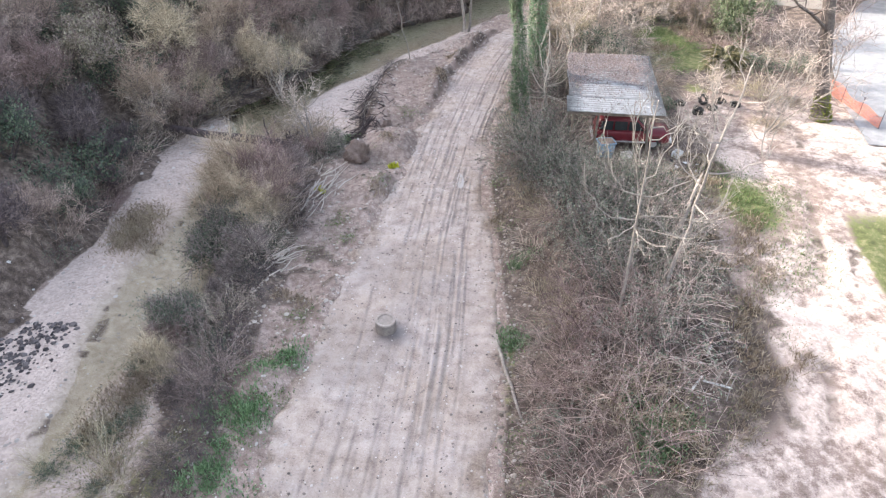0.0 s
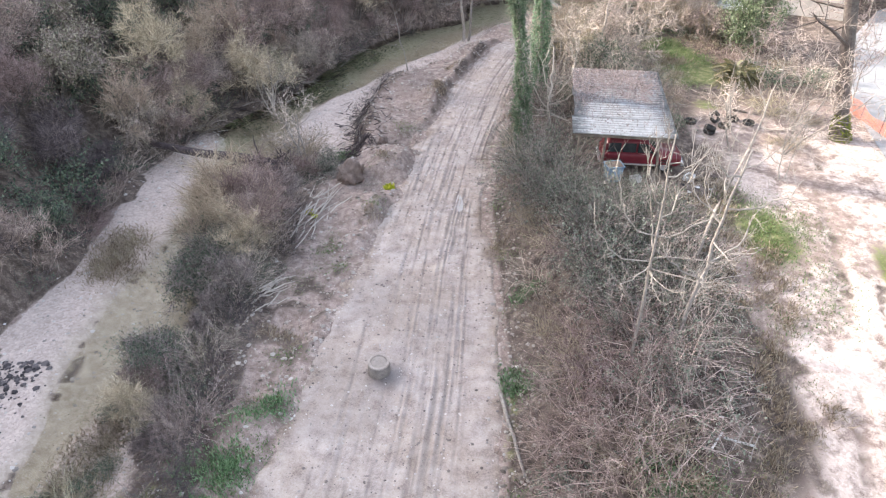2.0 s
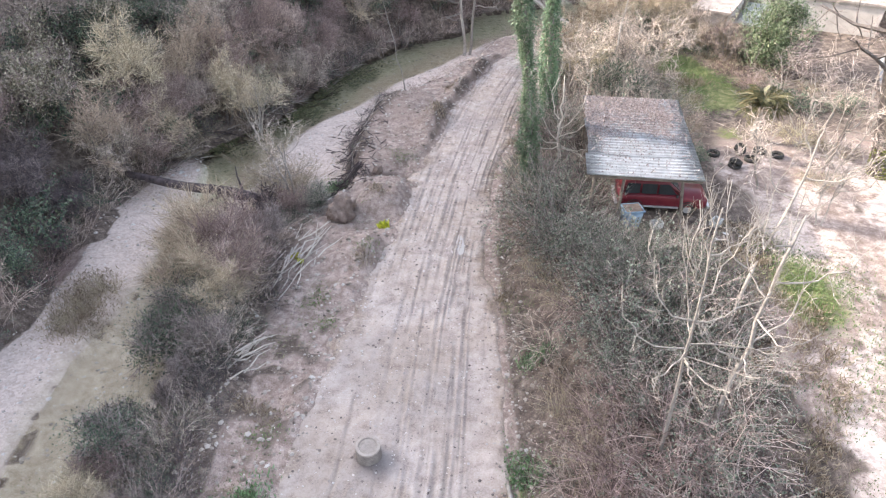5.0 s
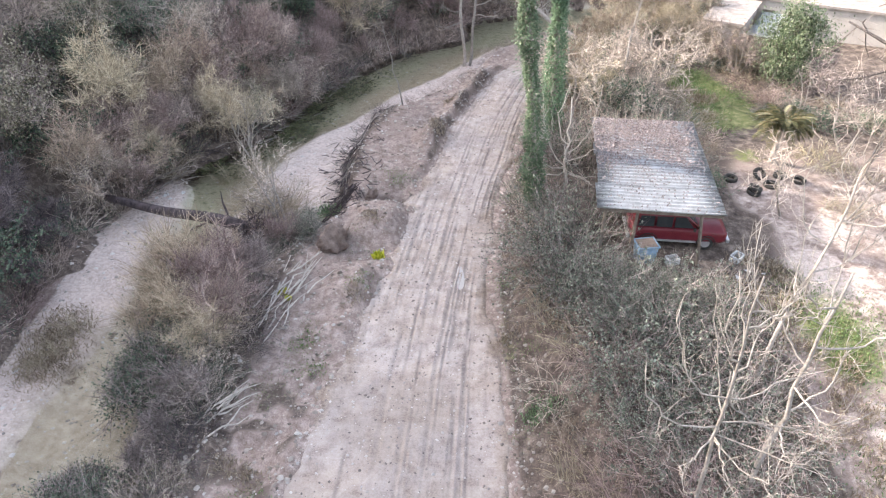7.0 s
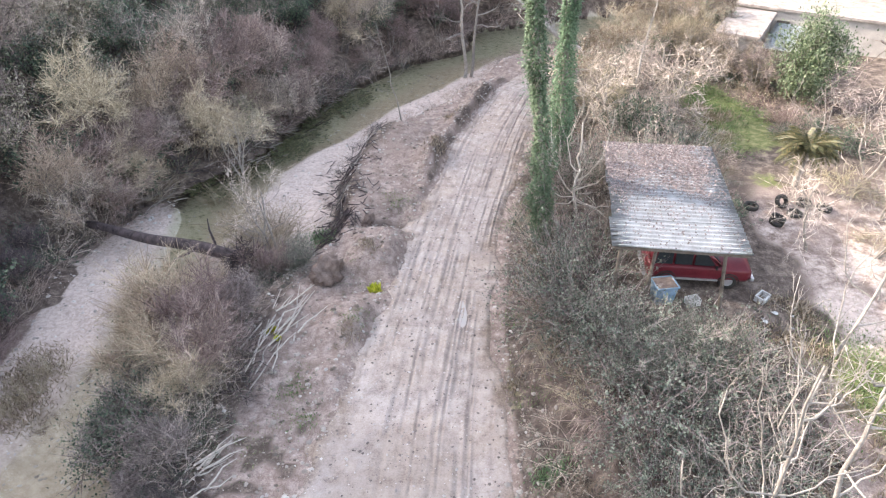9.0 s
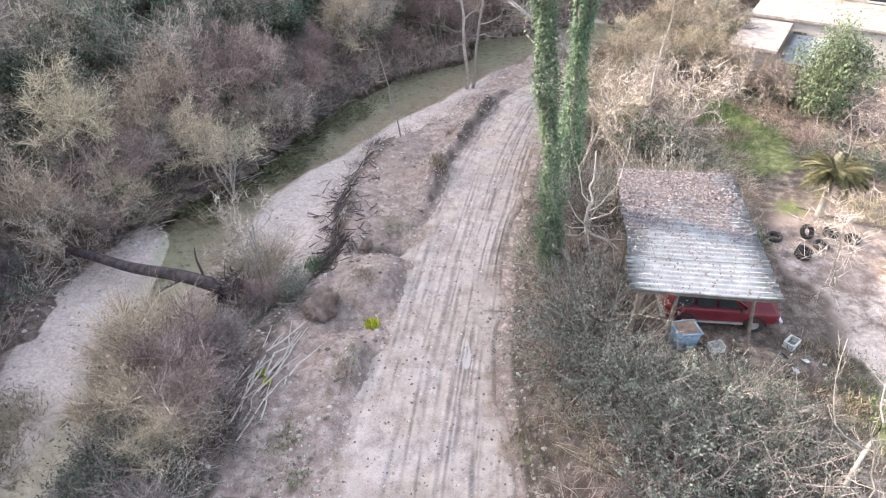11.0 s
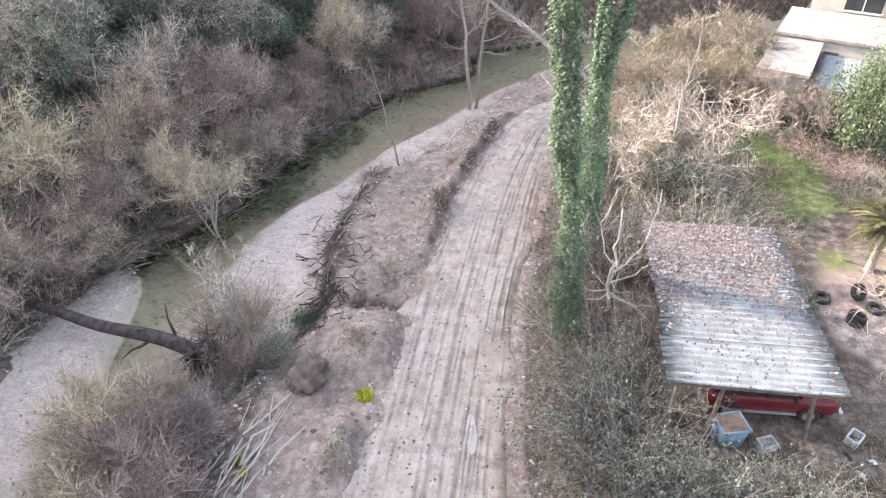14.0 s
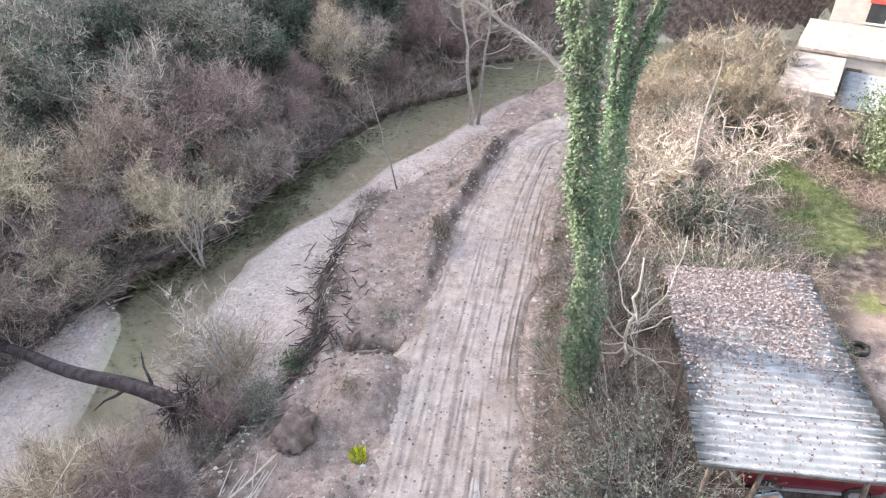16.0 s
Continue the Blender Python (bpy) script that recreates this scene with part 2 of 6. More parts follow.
road_l = line((-40, -11), (10, -7.2), (16, -6.5), (22, -5.8), (30, -4.5), (37, -2.7), (44, -1.4), (50, -0.2), (55, 0.9), (60, 2.7), (65.5, 4.9), (69, 7.5), (72, 13), (73, 40))
road_r = line((-40, -2), (10, 1.4), (16, 1.9), (22, 2.6), (30, 2.6), (36, 2.6), (44, 3.6), (52, 5.4), (59, 7.1), (64.5, 9.0), (67, 13), (68, 40))
water_l = line((-60, -19), (14, -17.0), (20, -17.2), (26, -17.6), (29, -17.8), (32, -16.8), (36, -16.3), (39, -16.2), (42, -15.7), (44.5, -16.2), (48, -16.9), (51.5, -17.1), (53.2, -15.6), (55, -13.4), (58, -12.2), (63, -10.8), (68, -8.2), (74, -5.0), (78, 0.8), (83, 3.0), (86, 4.2), (90, 14), (94, 40), (97, 90))
water_r = line((-60, -18), (14, -15.6), (20, -14.9), (24, -13.6), (27, -12.4), (34, -12.6), (38, -13.2), (43, -13.0), (46, -11.9), (50, -11.6), (53, -11.2), (58.7, -6.8), (64, -3.4), (68.4, 0.2), (72, 2.6), (77, 6.7), (79, 12), (81, 40), (82, 90))
bank_foot = line((-60, -13), (14, -11.6), (26, -11.2), (36, -11.0), (40, -9.2), (43, -7.2), (46, -6.6), (51, -6.9), (56.4, -5.6), (59.7, -3.2), (64.4, 0.0), (69, 2.9), (75, 7), (77, 14), (78, 60))
wood_foot = line((-60, -21), (14, -20.6), (20, -21.2), (26, -21.8), (30, -20.9), (36, -20.6), (42, -21.0), (46.5, -19.4), (50, -18.0), (53, -16.2), (55.5, -13.6), (58, -12.4), (63, -10.9), (68, -8.3), (74, -5.0), (78, 0.8), (83, 3.0), (86, 4.2), (90, 14), (94, 40), (97, 90))
WATER_Z = -1.4


def land(x, y):
    """The ground's height, and how much of it is gravel, grass and leaf litter; litter also carries painted shade."""
    x, y = np.asarray(x, float), np.asarray(y, float)
    xl, xr, wl, wr, bf, wf = road_l(y), road_r(y), water_l(y), water_r(y), bank_foot(y), wood_foot(y)
    n1, n2, n3 = value_noise(x, y, 4.0, 1), value_noise(x, y, 1.3, 2), value_noise(x, y, 0.55, 3)
    nm = np.clip((0.45 * n1 + 0.3 * n2 + 0.25 * n3 - 0.5) * 1.9 + 0.5, 0, 1)
    z = 0.10 * (n2 - 0.5) + 0.07 * (n3 - 0.5)
    # the strip between road and stream, heaped with spoil
    strip = smooth(-0.2, 0.8, xl - x)
    z = z + strip * (0.5 * smooth(0.35, 0.8, n1) + 0.34 * (n2 - 0.4) + 0.24 * (n3 - 0.5))
    notch = np.exp(-((x + 2.6) ** 2 / 1.6 + (y - 44.6) ** 2 / 0.5))
    mound = np.exp(-(((x + 3.5) / 1.5) ** 4 + ((y - 42.0) / 2.2) ** 4))
    low_mound = np.exp(-(((x + 4.4 - 0.1 * (y - 35)) / 1.2) ** 4 + ((y - 34.6) / 3.6) ** 4))
    z = z - 1.0 * notch + strip * (0.75 * mound + 0.35 * low_mound) - 0.2 * strip * np.exp(-((x + 4.2) ** 2 / 1.5 + (y - 38.9) ** 2 / 0.35))
    berm = np.exp(-((x - xl + 0.85 + 0.5 * (n1 - 0.5)) ** 2) / 0.28) * smooth(46, 51, y) * smooth(69, 65, y)
    z = z + 0.55 * berm * (0.6 + 0.6 * n2)
    # the fall to the stream bed
    fall = smooth(1.5, 0.0, x - bf + 0.8 * (n1 - 0.5))
    z = z * (1 - fall) + (-1.12 + 0.10 * (n2 - 0.5) + 0.06 * (n3 - 0.5)) * fall
    # the wet channel
    inside = np.minimum(x - wl, wr - x) + 0.9 * (n1 - 0.5) + 0.5 * (n2 - 0.5) + 0.25 * (n3 - 0.5)
    inside = inside + 1.5 * smooth(47, 51, y) * smooth(2.0, 0.2, x - wl)
    z = z - 0.62 * smooth(-0.7, 1.6, inside) * fall
    # the far bank and the wooded slope
    d = wf - x + 1.7 * (n1 - 0.5) + 0.9 * (n2 - 0.5) + 0.4 * (n3 - 0.5)
    up = 1.5 * smooth(0.0, 2.0, d) + np.clip(d - 1.5, 0, 13) * 0.52 + np.clip(-33 - x, 0, 26) * 1.25
    up = up + np.clip(-59 - x, 0, 400) * 0.03
    z = np.where(d > 0, -1.05 + up + smooth(0, 4, d) * (1.4 * (n1 - 0.5) + 0.5 * (n2 - 0.5)), z)
    # the bank east of the road, up to the yard
    top = np.interp(y, [5, 15, 22, 30, 40, 50, 60, 70], [1.4, 1.9, 2.6, 3.3, 3.5, 3.6, 4.0, 4.4])
    e = x - xr
    low = smooth(56, 66, y) * smooth(16, 9, x)
    rise = smooth(0.1, np.interp(y, [14, 24, 34, 44], [6.0, 5.0, 4.2, 3.6]), e) * top * (1 - 0.75 * low)
    rise = rise + np.clip(x - 22, 0, 300) * 0.05
    rise = rise + smooth(0.2, 1.5, e) * (0.3 * (n1 - 0.5) + 0.12 * (n2 - 0.5)) * smooth(12.5, 8.5, x)
    z = np.where(e > 0, z * 0.5 + rise, z)
    far = smooth(88, 100, y) * np.clip(y - 88, 0, 120) * 0.4
    z = z + np.where(d > 0, 0, far)
    # under the road the sheet dips, so that the road lies on it
    z = z - 0.22 * smooth(0.1, 0.7, np.minimum(x - xl, xr - x)) * (y < 71) * (y > -35)
    # surfaces
    bar = smooth(0.8, 0.0, x - bf) * smooth(0.0, 0.5, x - wf)
    lot_edge = np.interp(y, [8, 13, 15.5, 17.7, 20, 23.3, 28, 33, 37, 44, 50], [5.5, 7.8, 10.2, 11.9, 12.7, 13.5, 14.2, 14.6, 14.6, 16.5, 19])
    lot_edge = lot_edge + 2.2 * (n1 - 0.5) + 1.3 * (n2 - 0.5) + 0.7 * (n3 - 0.5)
    lot = smooth(-0.7, 0.9, x - lot_edge) * smooth(46, 38, y) * smooth(26, 22, x - 0.2 * (y - 20))
    yard = smooth(8, 11, x) * smooth(34, 40, y) * (y < 80)
    tracks = sum(np.exp(-((x - (13.2 + o + 0.36 * (y - 14) + 0.4 * value_noise(y, y * 0, 8.0, 33)) - 0.0) ** 2) / 0.03) for o in (0.0, 0.35, 1.7, 2.1, 3.3, 4.6))
    tracks = tracks * smooth(0.35, 0.6, value_noise(x, y, 3.0, 34)) * lot
    z = z - 0.07 * tracks
    gravel = np.clip(bar + (0.3 + 0.55 * nm) * lot + 0.5 * smooth(0.4, 0.0, np.minimum(np.abs(x - xl), np.abs(x - xr))), 0, 1)
    grass = 0.85 * np.exp(-((x - 15.6) ** 2 / 3.0 + (y - 28.5) ** 2 / 9.0)) + 1.0 * np.exp(-((x - 17.5) ** 2 / 5.0 + (y - 52.5) ** 2 / 22.0))
    grass = grass + 0.8 * smooth(18.2, 19.2, x - 0.12 * (y - 18)) * smooth(30, 26, y) + 0.7 * np.exp(-((x - 17.5) ** 2 / 1.5 + (y - 43.2) ** 2 / 1.5))
    grass = grass + 0.55 * strip * (1 - fall) * smooth(0.5, 0.75, n1) * smooth(33, 28, y) + 0.5 * np.exp(-(e - 0.5) ** 2 / 0.3) * smooth(0.5, 0.8, n1)
    grass = grass + 0.55 * smooth(0.4, 0.65, nm) * smooth(9, 11, x) * smooth(22, 20, x) * smooth(45, 48, y) * smooth(62, 58, y)
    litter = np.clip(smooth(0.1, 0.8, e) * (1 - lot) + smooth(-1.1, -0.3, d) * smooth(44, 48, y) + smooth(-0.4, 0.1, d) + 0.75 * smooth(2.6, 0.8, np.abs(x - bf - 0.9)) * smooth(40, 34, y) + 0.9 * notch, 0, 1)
    # Litter by the shed and thicket also carries their shadows, painted into it.
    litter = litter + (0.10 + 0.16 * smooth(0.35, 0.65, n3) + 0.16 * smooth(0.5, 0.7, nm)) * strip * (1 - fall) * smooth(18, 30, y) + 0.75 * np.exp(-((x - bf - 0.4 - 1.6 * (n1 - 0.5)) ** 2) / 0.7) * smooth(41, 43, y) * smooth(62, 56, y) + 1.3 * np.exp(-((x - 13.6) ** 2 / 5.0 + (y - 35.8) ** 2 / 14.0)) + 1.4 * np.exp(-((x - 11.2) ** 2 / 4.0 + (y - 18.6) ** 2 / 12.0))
    litter = litter * (1 - 0.45 * yard * (0.2 + nm)) + 0.45 * yard * smooth(42, 47, y) * smooth(0.35, 0.6, nm)
    wash = 0.7 * np.exp(-((x - wl - 0.9 * (n2 - 0.5)) ** 2) / 0.10) * smooth(0.4, 0.7, n2) * smooth(0.35, 0.65, n3) * smooth(46, 40, y)
    litter = np.clip(litter + 0.5 * tracks + 0.25 * lot * smooth(0.62, 0.8, n2) * smooth(0.4, 0.7, n3) + wash + 0.45 * strip * (1 - fall) * smooth(33, 29, y) * smooth(0.45, 0.7, n3), 0, 1)
    # Dark band along the bank's trench: its shade, painted in litter colour.
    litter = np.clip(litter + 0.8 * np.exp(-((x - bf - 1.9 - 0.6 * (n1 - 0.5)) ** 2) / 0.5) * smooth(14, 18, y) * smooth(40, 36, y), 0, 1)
    # The berm's shade on its road side is painted with dark litter colour.
    berm_shade = np.exp(-((x - xl + 0.3 + 0.4 * (n2 - 0.5)) ** 2) / 0.16) * smooth(46, 51, y) * smooth(69, 65, y)
    litter = np.clip(litter + 0.75 * berm_shade * (0.5 + 0.6 * n3) + (0.45 + 0.5 * n2) * np.exp(-((x + 18.0) ** 2 / 3.0 + (y - 49.2) ** 2 / 7.0)), 0, 1)
    flat = smooth(0.0, 0.8, x - wr) * smooth(29, 25, y) * fall
    litter = np.clip(litter + 0.3 * flat * smooth(0.4, 0.7, n2), 0, 1)
    grass = grass + 0.45 * flat * smooth(0.45, 0.7, n1)
    bed = smooth(np.where(y < 44, -0.8, -0.25), np.where(y < 44, 0.8, 0.35), inside) * fall
    weedy = smooth(37, 47, y) * smooth(0.25, 0.6, 1 - (x - wl) / np.maximum(wr - wl, 0.5) + 0.4 * (n1 - 0.5))
    return z, gravel, grass, litter, bed, weedy


def height(x, y):
    return float(land(np.array([x]), np.array([y]))[0][0])


def attribute(me, name, columns):
    at = me.color_attributes.new(name, "FLOAT_COLOR", "POINT")
    data = np.ones((len(me.vertices), 4), np.float32)
    for i, c in enumerate(columns):
        data[:, i] = np.clip(c, 0, 1)
    at.data.foreach_set("color", data.ravel())


def sheet(name, xs, ys, surface, material):
    gx, gy = np.meshgrid(xs, ys)
    x, y = gx.ravel(), gy.ravel()
    z, *cols = surface(x, y)
    nx, ny = len(xs), len(ys)
    i = (np.arange(ny - 1)[:, None] * nx + np.arange(nx - 1)).ravel()
    faces = np.stack([i, i + 1, i + nx + 1, i + nx], 1)
    me = bpy.data.meshes.new(name)
    me.from_pydata(np.stack([x, y, z], 1).tolist(), [], faces.tolist())
    me.polygons.foreach_set("use_smooth", [True] * len(me.polygons))
    me.materials.append(material)
    ob = new(name, me)
    return ob, cols


def spaced(*bits):
    return np.unique(np.concatenate([np.arange(a, b, s) for a, b, s in bits]))


ground, cols = sheet("ground", spaced((-900, -100, 50), (-100, -48, 2.5), (-48, -24, 0.6), (-24, 24, 0.3), (24, 50, 0.6), (50, 100, 2.5), (100, 901, 50)),
                     spaced((-900, -60, 60), (-60, 8, 2.5), (8, 60, 0.3), (60, 100, 0.4), (100, 200, 4), (200, 1500, 60)), land, EARTH)
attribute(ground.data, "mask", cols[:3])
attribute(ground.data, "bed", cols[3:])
tagged(ground, "pale earth, gravel bars and leaf-littered banks", "ground", kind="structure")

# ---- the dirt road with its ruts ----
RUTS = [(-3.5, 0.09, 0.03), (-3.2, 0.08, 0.03), (-2.9, 0.10, 0.03), (-2.35, 0.07, 0.03), (-1.5, 0.07, 0.03), (0.28, 0.06, 0.04), (0.78, 0.06, 0.04), (1.22, 0.06, 0.04), (1.55, 0.06, 0.03), (2.4, 0.08, 0.03), (-2.55, 0.14, 0.04), (-2.1, 0.09, 0.03), (-1.75, 0.13, 0.04), (-1.2, 0.08, 0.03), (-0.9, 0.13, 0.05), (-0.62, 0.07, 0.035),
        (-0.35, 0.10, 0.05), (-0.1, 0.06, 0.03), (0.15, 0.11, 0.05), (0.42, 0.07, 0.04), (0.65, 0.13, 0.07), (0.9, 0.07, 0.04), (1.1, 0.11, 0.06), (1.38, 0.10, 0.05), (1.7, 0.08, 0.03), (2.05, 0.13, 0.03)]


def road_surface(u, y):
    xl, xr = road_l(y), road_r(y)
    xl = xl - 0.5 + 0.8 * (value_noise(y, y * 0, 1.7, 90) - 0.5) + 0.4 * (value_noise(y, y * 0, 0.5, 91) - 0.5)
    xr = xr + 0.25 + 0.7 * (value_noise(y, y * 0, 1.9, 92) - 0.5)
    x = xl + (xr - xl) * u
    across = x - (road_l(y) + road_r(y)) / 2 - 0.7
    wander = 0.35 * (value_noise(y, y * 0, 18.0, 11) - 0.5)
    n1, n2, n3 = value_noise(x, y, 2.2, 5), value_noise(x, y, 0.6, 6), value_noise(x, y, 0.22, 8)
    n4 = value_noise(x, y, 0.11, 9)
    z = 0.05 * (n1 - 0.5) + 0.05 * (n2 - 0.5) + 0.05 * (n3 - 0.5) + 0.03 * (n4 - 0.5)
    wet = np.zeros_like(x)
    for i, (at, wide, deep) in enumerate(RUTS):
        fade = smooth(0.3, 0.7, value_noise(y, y * 0, 5.0, 20 + i)) * (0.6 + 0.4 * smooth(0.3, 0.55, value_noise(x * 2, y, 0.9, 70 + i)))
        drift = at + wander + 0.16 * (value_noise(y, y * 0, 9.0, 40 + i) - 0.5)
        s = (across - drift) / wide
        tread = 0.65 + 0.35 * np.sin((y + 0.4 * np.abs(across - drift)) * 21 + i)
        z = z - 1.35 * deep * np.exp(-s * s * 1.6) * fade * tread + 0.45 * deep * np.exp(-(np.abs(s) - 1.5) ** 2 * 3) * fade
        wet = np.maximum(wet, 1.05 * np.exp(-s * s * 1.4) * fade * (0.3 + 0.75 * value_noise(y, y * 0, 2.0, 60 + i)) * (0.55 + 0.45 * n3))
    # Darkens the mud about the manhole's foot, mostly to its right and near side.
    wet = np.maximum(wet, 1.0 * np.exp(-((x + 2.35) ** 2 / 0.9 + (y - 22.3) ** 2 / 0.8)))
    wet = np.maximum(wet, 0.28 * smooth(0.5, 0.75, value_noise(x, y, 3.5, 95)))
    edge = np.minimum(u, 1 - u) * (xr - xl)
    z = z * smooth(0.0, 0.6, edge) + 0.04 - 0.16 * smooth(0.45, 0.0, edge)
    verge = smooth(1.1, 0.1, edge + 1.2 * (n2 - 0.5) + 0.8 * (n1 - 0.5))
    return x, z, wet, verge


us = np.linspace(-0.01, 1.01, 190)
ys = np.concatenate([np.arange(-34, 10, 1.0), np.arange(10, 62, 0.15), np.arange(62, 71, 0.2)])
gu, gy = np.meshgrid(us, ys)
rx, rz, rw, rv = road_surface(gu.ravel(), gy.ravel())
nu = len(us)
ri = (np.arange(len(ys) - 1)[:, None] * nu + np.arange(nu - 1)).ravel()
road = raw("road", np.stack([rx, gy.ravel(), rz], 1).tolist(), np.stack([ri, ri + 1, ri + nu + 1, ri + nu], 1).tolist(), MUD, smooth_shade=True)
attribute(road.data, "rut", (rw, rv))
tagged(road, "pale rutted dirt track with muddy tyre marks", "road", kind="structure")

# ---- the stream ----
wy = np.concatenate([np.arange(-60, 100, 1.0), [100]])
wverts = [(float(f(y)) + o, float(y), WATER_Z) for y in wy for f, o in ((water_l, -0.9), (water_r, 0.9))]
water = raw("water", wverts, [(2 * i, 2 * i + 1, 2 * i + 3, 2 * i + 2) for i in range(len(wy) - 1)], WATER)
tagged(water, "shallow greenish stream over a sandy bed", "water", kind="structure")

# ---- plants ----
def frame_of(d):
    """A direction made unit, and two more at right angles to it."""
    x, y, z = float(d[0]), float(d[1]), float(d[2])
    n = math.sqrt(x * x + y * y + z * z) or 1.0
    x, y, z = x / n, y / n, z / n
    ax, ay, az = (y, -x, 0.0) if abs(z) < 0.9 else (0.0, z, -y)
    m = math.sqrt(ax * ax + ay * ay + az * az)
    ax, ay, az = ax / m, ay / m, az / m
    return np.array((x, y, z)), np.array((ax, ay, az)), np.array((y * az - z * ay, z * ax - x * az, x * ay - y * ax))


class Sprigs:
    """Collects tapered stems and leaves into plain vertex and face lists."""

    def __init__(self):
        self.v, self.f = [], []

    def stem(self, pts, radii, sides=5):
        base = len(self.v)
        for i, (p, r) in enumerate(zip(pts, radii)):
            d = pts[min(i + 1, len(pts) - 1)] - pts[max(i - 1, 0)]
            _, a, b = frame_of(d)
            for k in range(sides):
                an = 2 * math.pi * k / sides
                self.v.append(p + r * (math.cos(an) * a + math.sin(an) * b))
        for i in range(len(pts) - 1):
            for k in range(sides):
                q, w = base + i * sides, (k + 1) % sides
                self.f.append((q + k, q + w, q + sides + w, q + sides + k))
        self.f.append(tuple(base + (len(pts) - 1) * sides + k for k in range(sides)))

    def twig(self, p, d, length, r):
        """A thin three-sided spike."""
        n, a, b = frame_of(d)
        base = len(self.v)
        self.v += [p + a * r, p - 0.5 * a * r + 0.87 * b * r, p - 0.5 * a * r - 0.87 * b * r, p + n * length]
        self.f += [(base, base + 1, base + 3), (base + 1, base + 2, base + 3), (base + 2, base, base + 3)]

    def leaf(self, p, d, size, wide=0.5):
        """A folded leaf of two faces."""
        n, a, b = frame_of(d)
        base = len(self.v)
        self.v += [p, p + n * size * 0.5 + a * size * wide * 0.5 + b * size * 0.12, p + n * size, p + n * size * 0.5 - a * size * wide * 0.5 + b * size * 0.12]
        self.f += [(base, base + 1, base + 2), (base, base + 2, base + 3)]


PR = np.random.default_rng(21)


def unit(v):
    return v / max(1e-6, math.sqrt(float(v @ v)))


def grow(s, p, d, length, r, level, ends, lift=0.12, wander=0.22, kids=(5, 5), sides=(6, 4, 3), shrink=0.62, spread=0.75, limb_steps=4):
    """A limb and the limbs that leave it; the thin ends are gathered for twigs."""
    steps = (7, limb_steps, 3, 2)[min(level, 3)] if level < len(kids) or level == 0 else 2
    pts, radii = [p], [r]
    for i in range(steps):
        d = unit(d + PR.normal(size=3) * wander / (1.5 if level == 0 else 1) + np.array((0, 0, lift)))
        p = p + d * length / steps
        pts.append(p)
        radii.append(max(0.006, r * (1 - 0.62 * (i + 1) / steps)))
    s.stem(pts, radii, sides[min(level, 2)])
    if level >= len(kids):
        ends.append((pts, d))
        return
    for k in range(kids[level]):
        f = 0.35 + 0.65 * (k + PR.random()) / kids[level]
        i = min(steps - 1, int(f * steps))
        q = pts[i] + (pts[i + 1] - pts[i]) * (f * steps - i)
        n, a, b = frame_of(pts[i + 1] - pts[i])
        an = PR.random() * 2 * math.pi
        side = unit(n * (1 - spread) + (a * math.cos(an) + b * math.sin(an)) * spread)
        grow(s, q, side, length * shrink * (0.75 + 0.5 * PR.random()) * (1.1 - 0.4 * f), radii[i] * 0.55, level + 1, ends, lift, wander, kids, sides, shrink, spread, limb_steps)
    ends.append((pts[steps // 2:], d))


def twiggery(s, ends, per, length, r, droop=0.0):
    for pts, d in ends:
        for _ in range(per):
            i = PR.integers(0, len(pts) - 1)
            q = pts[i] + (pts[i + 1] - pts[i]) * PR.random()
            s.twig(q, unit(d * 0.6 + PR.normal(size=3) * 0.6 + np.array((0, 0, 0.15 - droop))), length * (0.5 + PR.random()), r)


def leafage(s, ends, per, reach, size, wide=0.5):
    for pts, d in ends:
        for _ in range(per):
            i = PR.integers(0, len(pts) - 1)
            q = pts[i] + (pts[i + 1] - pts[i]) * PR.random() + PR.normal(size=3) * reach
            s.leaf(q, unit(PR.normal(size=3) + np.array((0, 0, 0.3))), size * (0.6 + 0.8 * PR.random()), wide)


def plant(name, label, category, parts, group=""):
    """parts: rows of (name, Sprigs, material, label)."""
    ob = new(name)
    for pname, s, mat, lab in parts:
        if s.v:
            raw(pname, s.v, s.f, mat, ob, lab)
    return tagged(ob, label, category, group)


def bare_tree(tall, stems, label, bark, twig, leaf=None, leaves=0, twigs=16, kids=(5, 5), spread=0.72, lean=0.25, thick=0.022, leaf_size=0.10, name="tree", group="wood on the slope", reach=0.18, twig_r=0.014, twig_len=0.7, wander=0.22, shrink=0.62, limb_steps=4):
    s, c, lf, ends = Sprigs(), Sprigs(), Sprigs(), []
    for k in range(stems):
        d = unit(np.array((PR.normal() * lean, PR.normal() * lean, 1.0)))
        grow(s, np.array((PR.normal() * 0.12 * (stems > 1), PR.normal() * 0.12 * (stems > 1), -0.35)), d, tall * (0.6 if stems > 1 else 0.72) * (0.8 + 0.3 * PR.random()), tall * thick * (0.7 if stems > 1 else 1), 0, ends, kids=kids, spread=spread, wander=wander, shrink=shrink, limb_steps=limb_steps)
    twiggery(c, ends, twigs, twig_len, twig_r)
    if leaf:
        leafage(lf, ends, leaves, reach, leaf_size)
    rows = [("trunk", s, bark, ""), ("crown", c, twig, "fine bare twigs")]
    if leaf:
        rows.append(("foliage", lf, leaf, "sparse leaves"))
    return plant(name, label, "tree", rows, group)


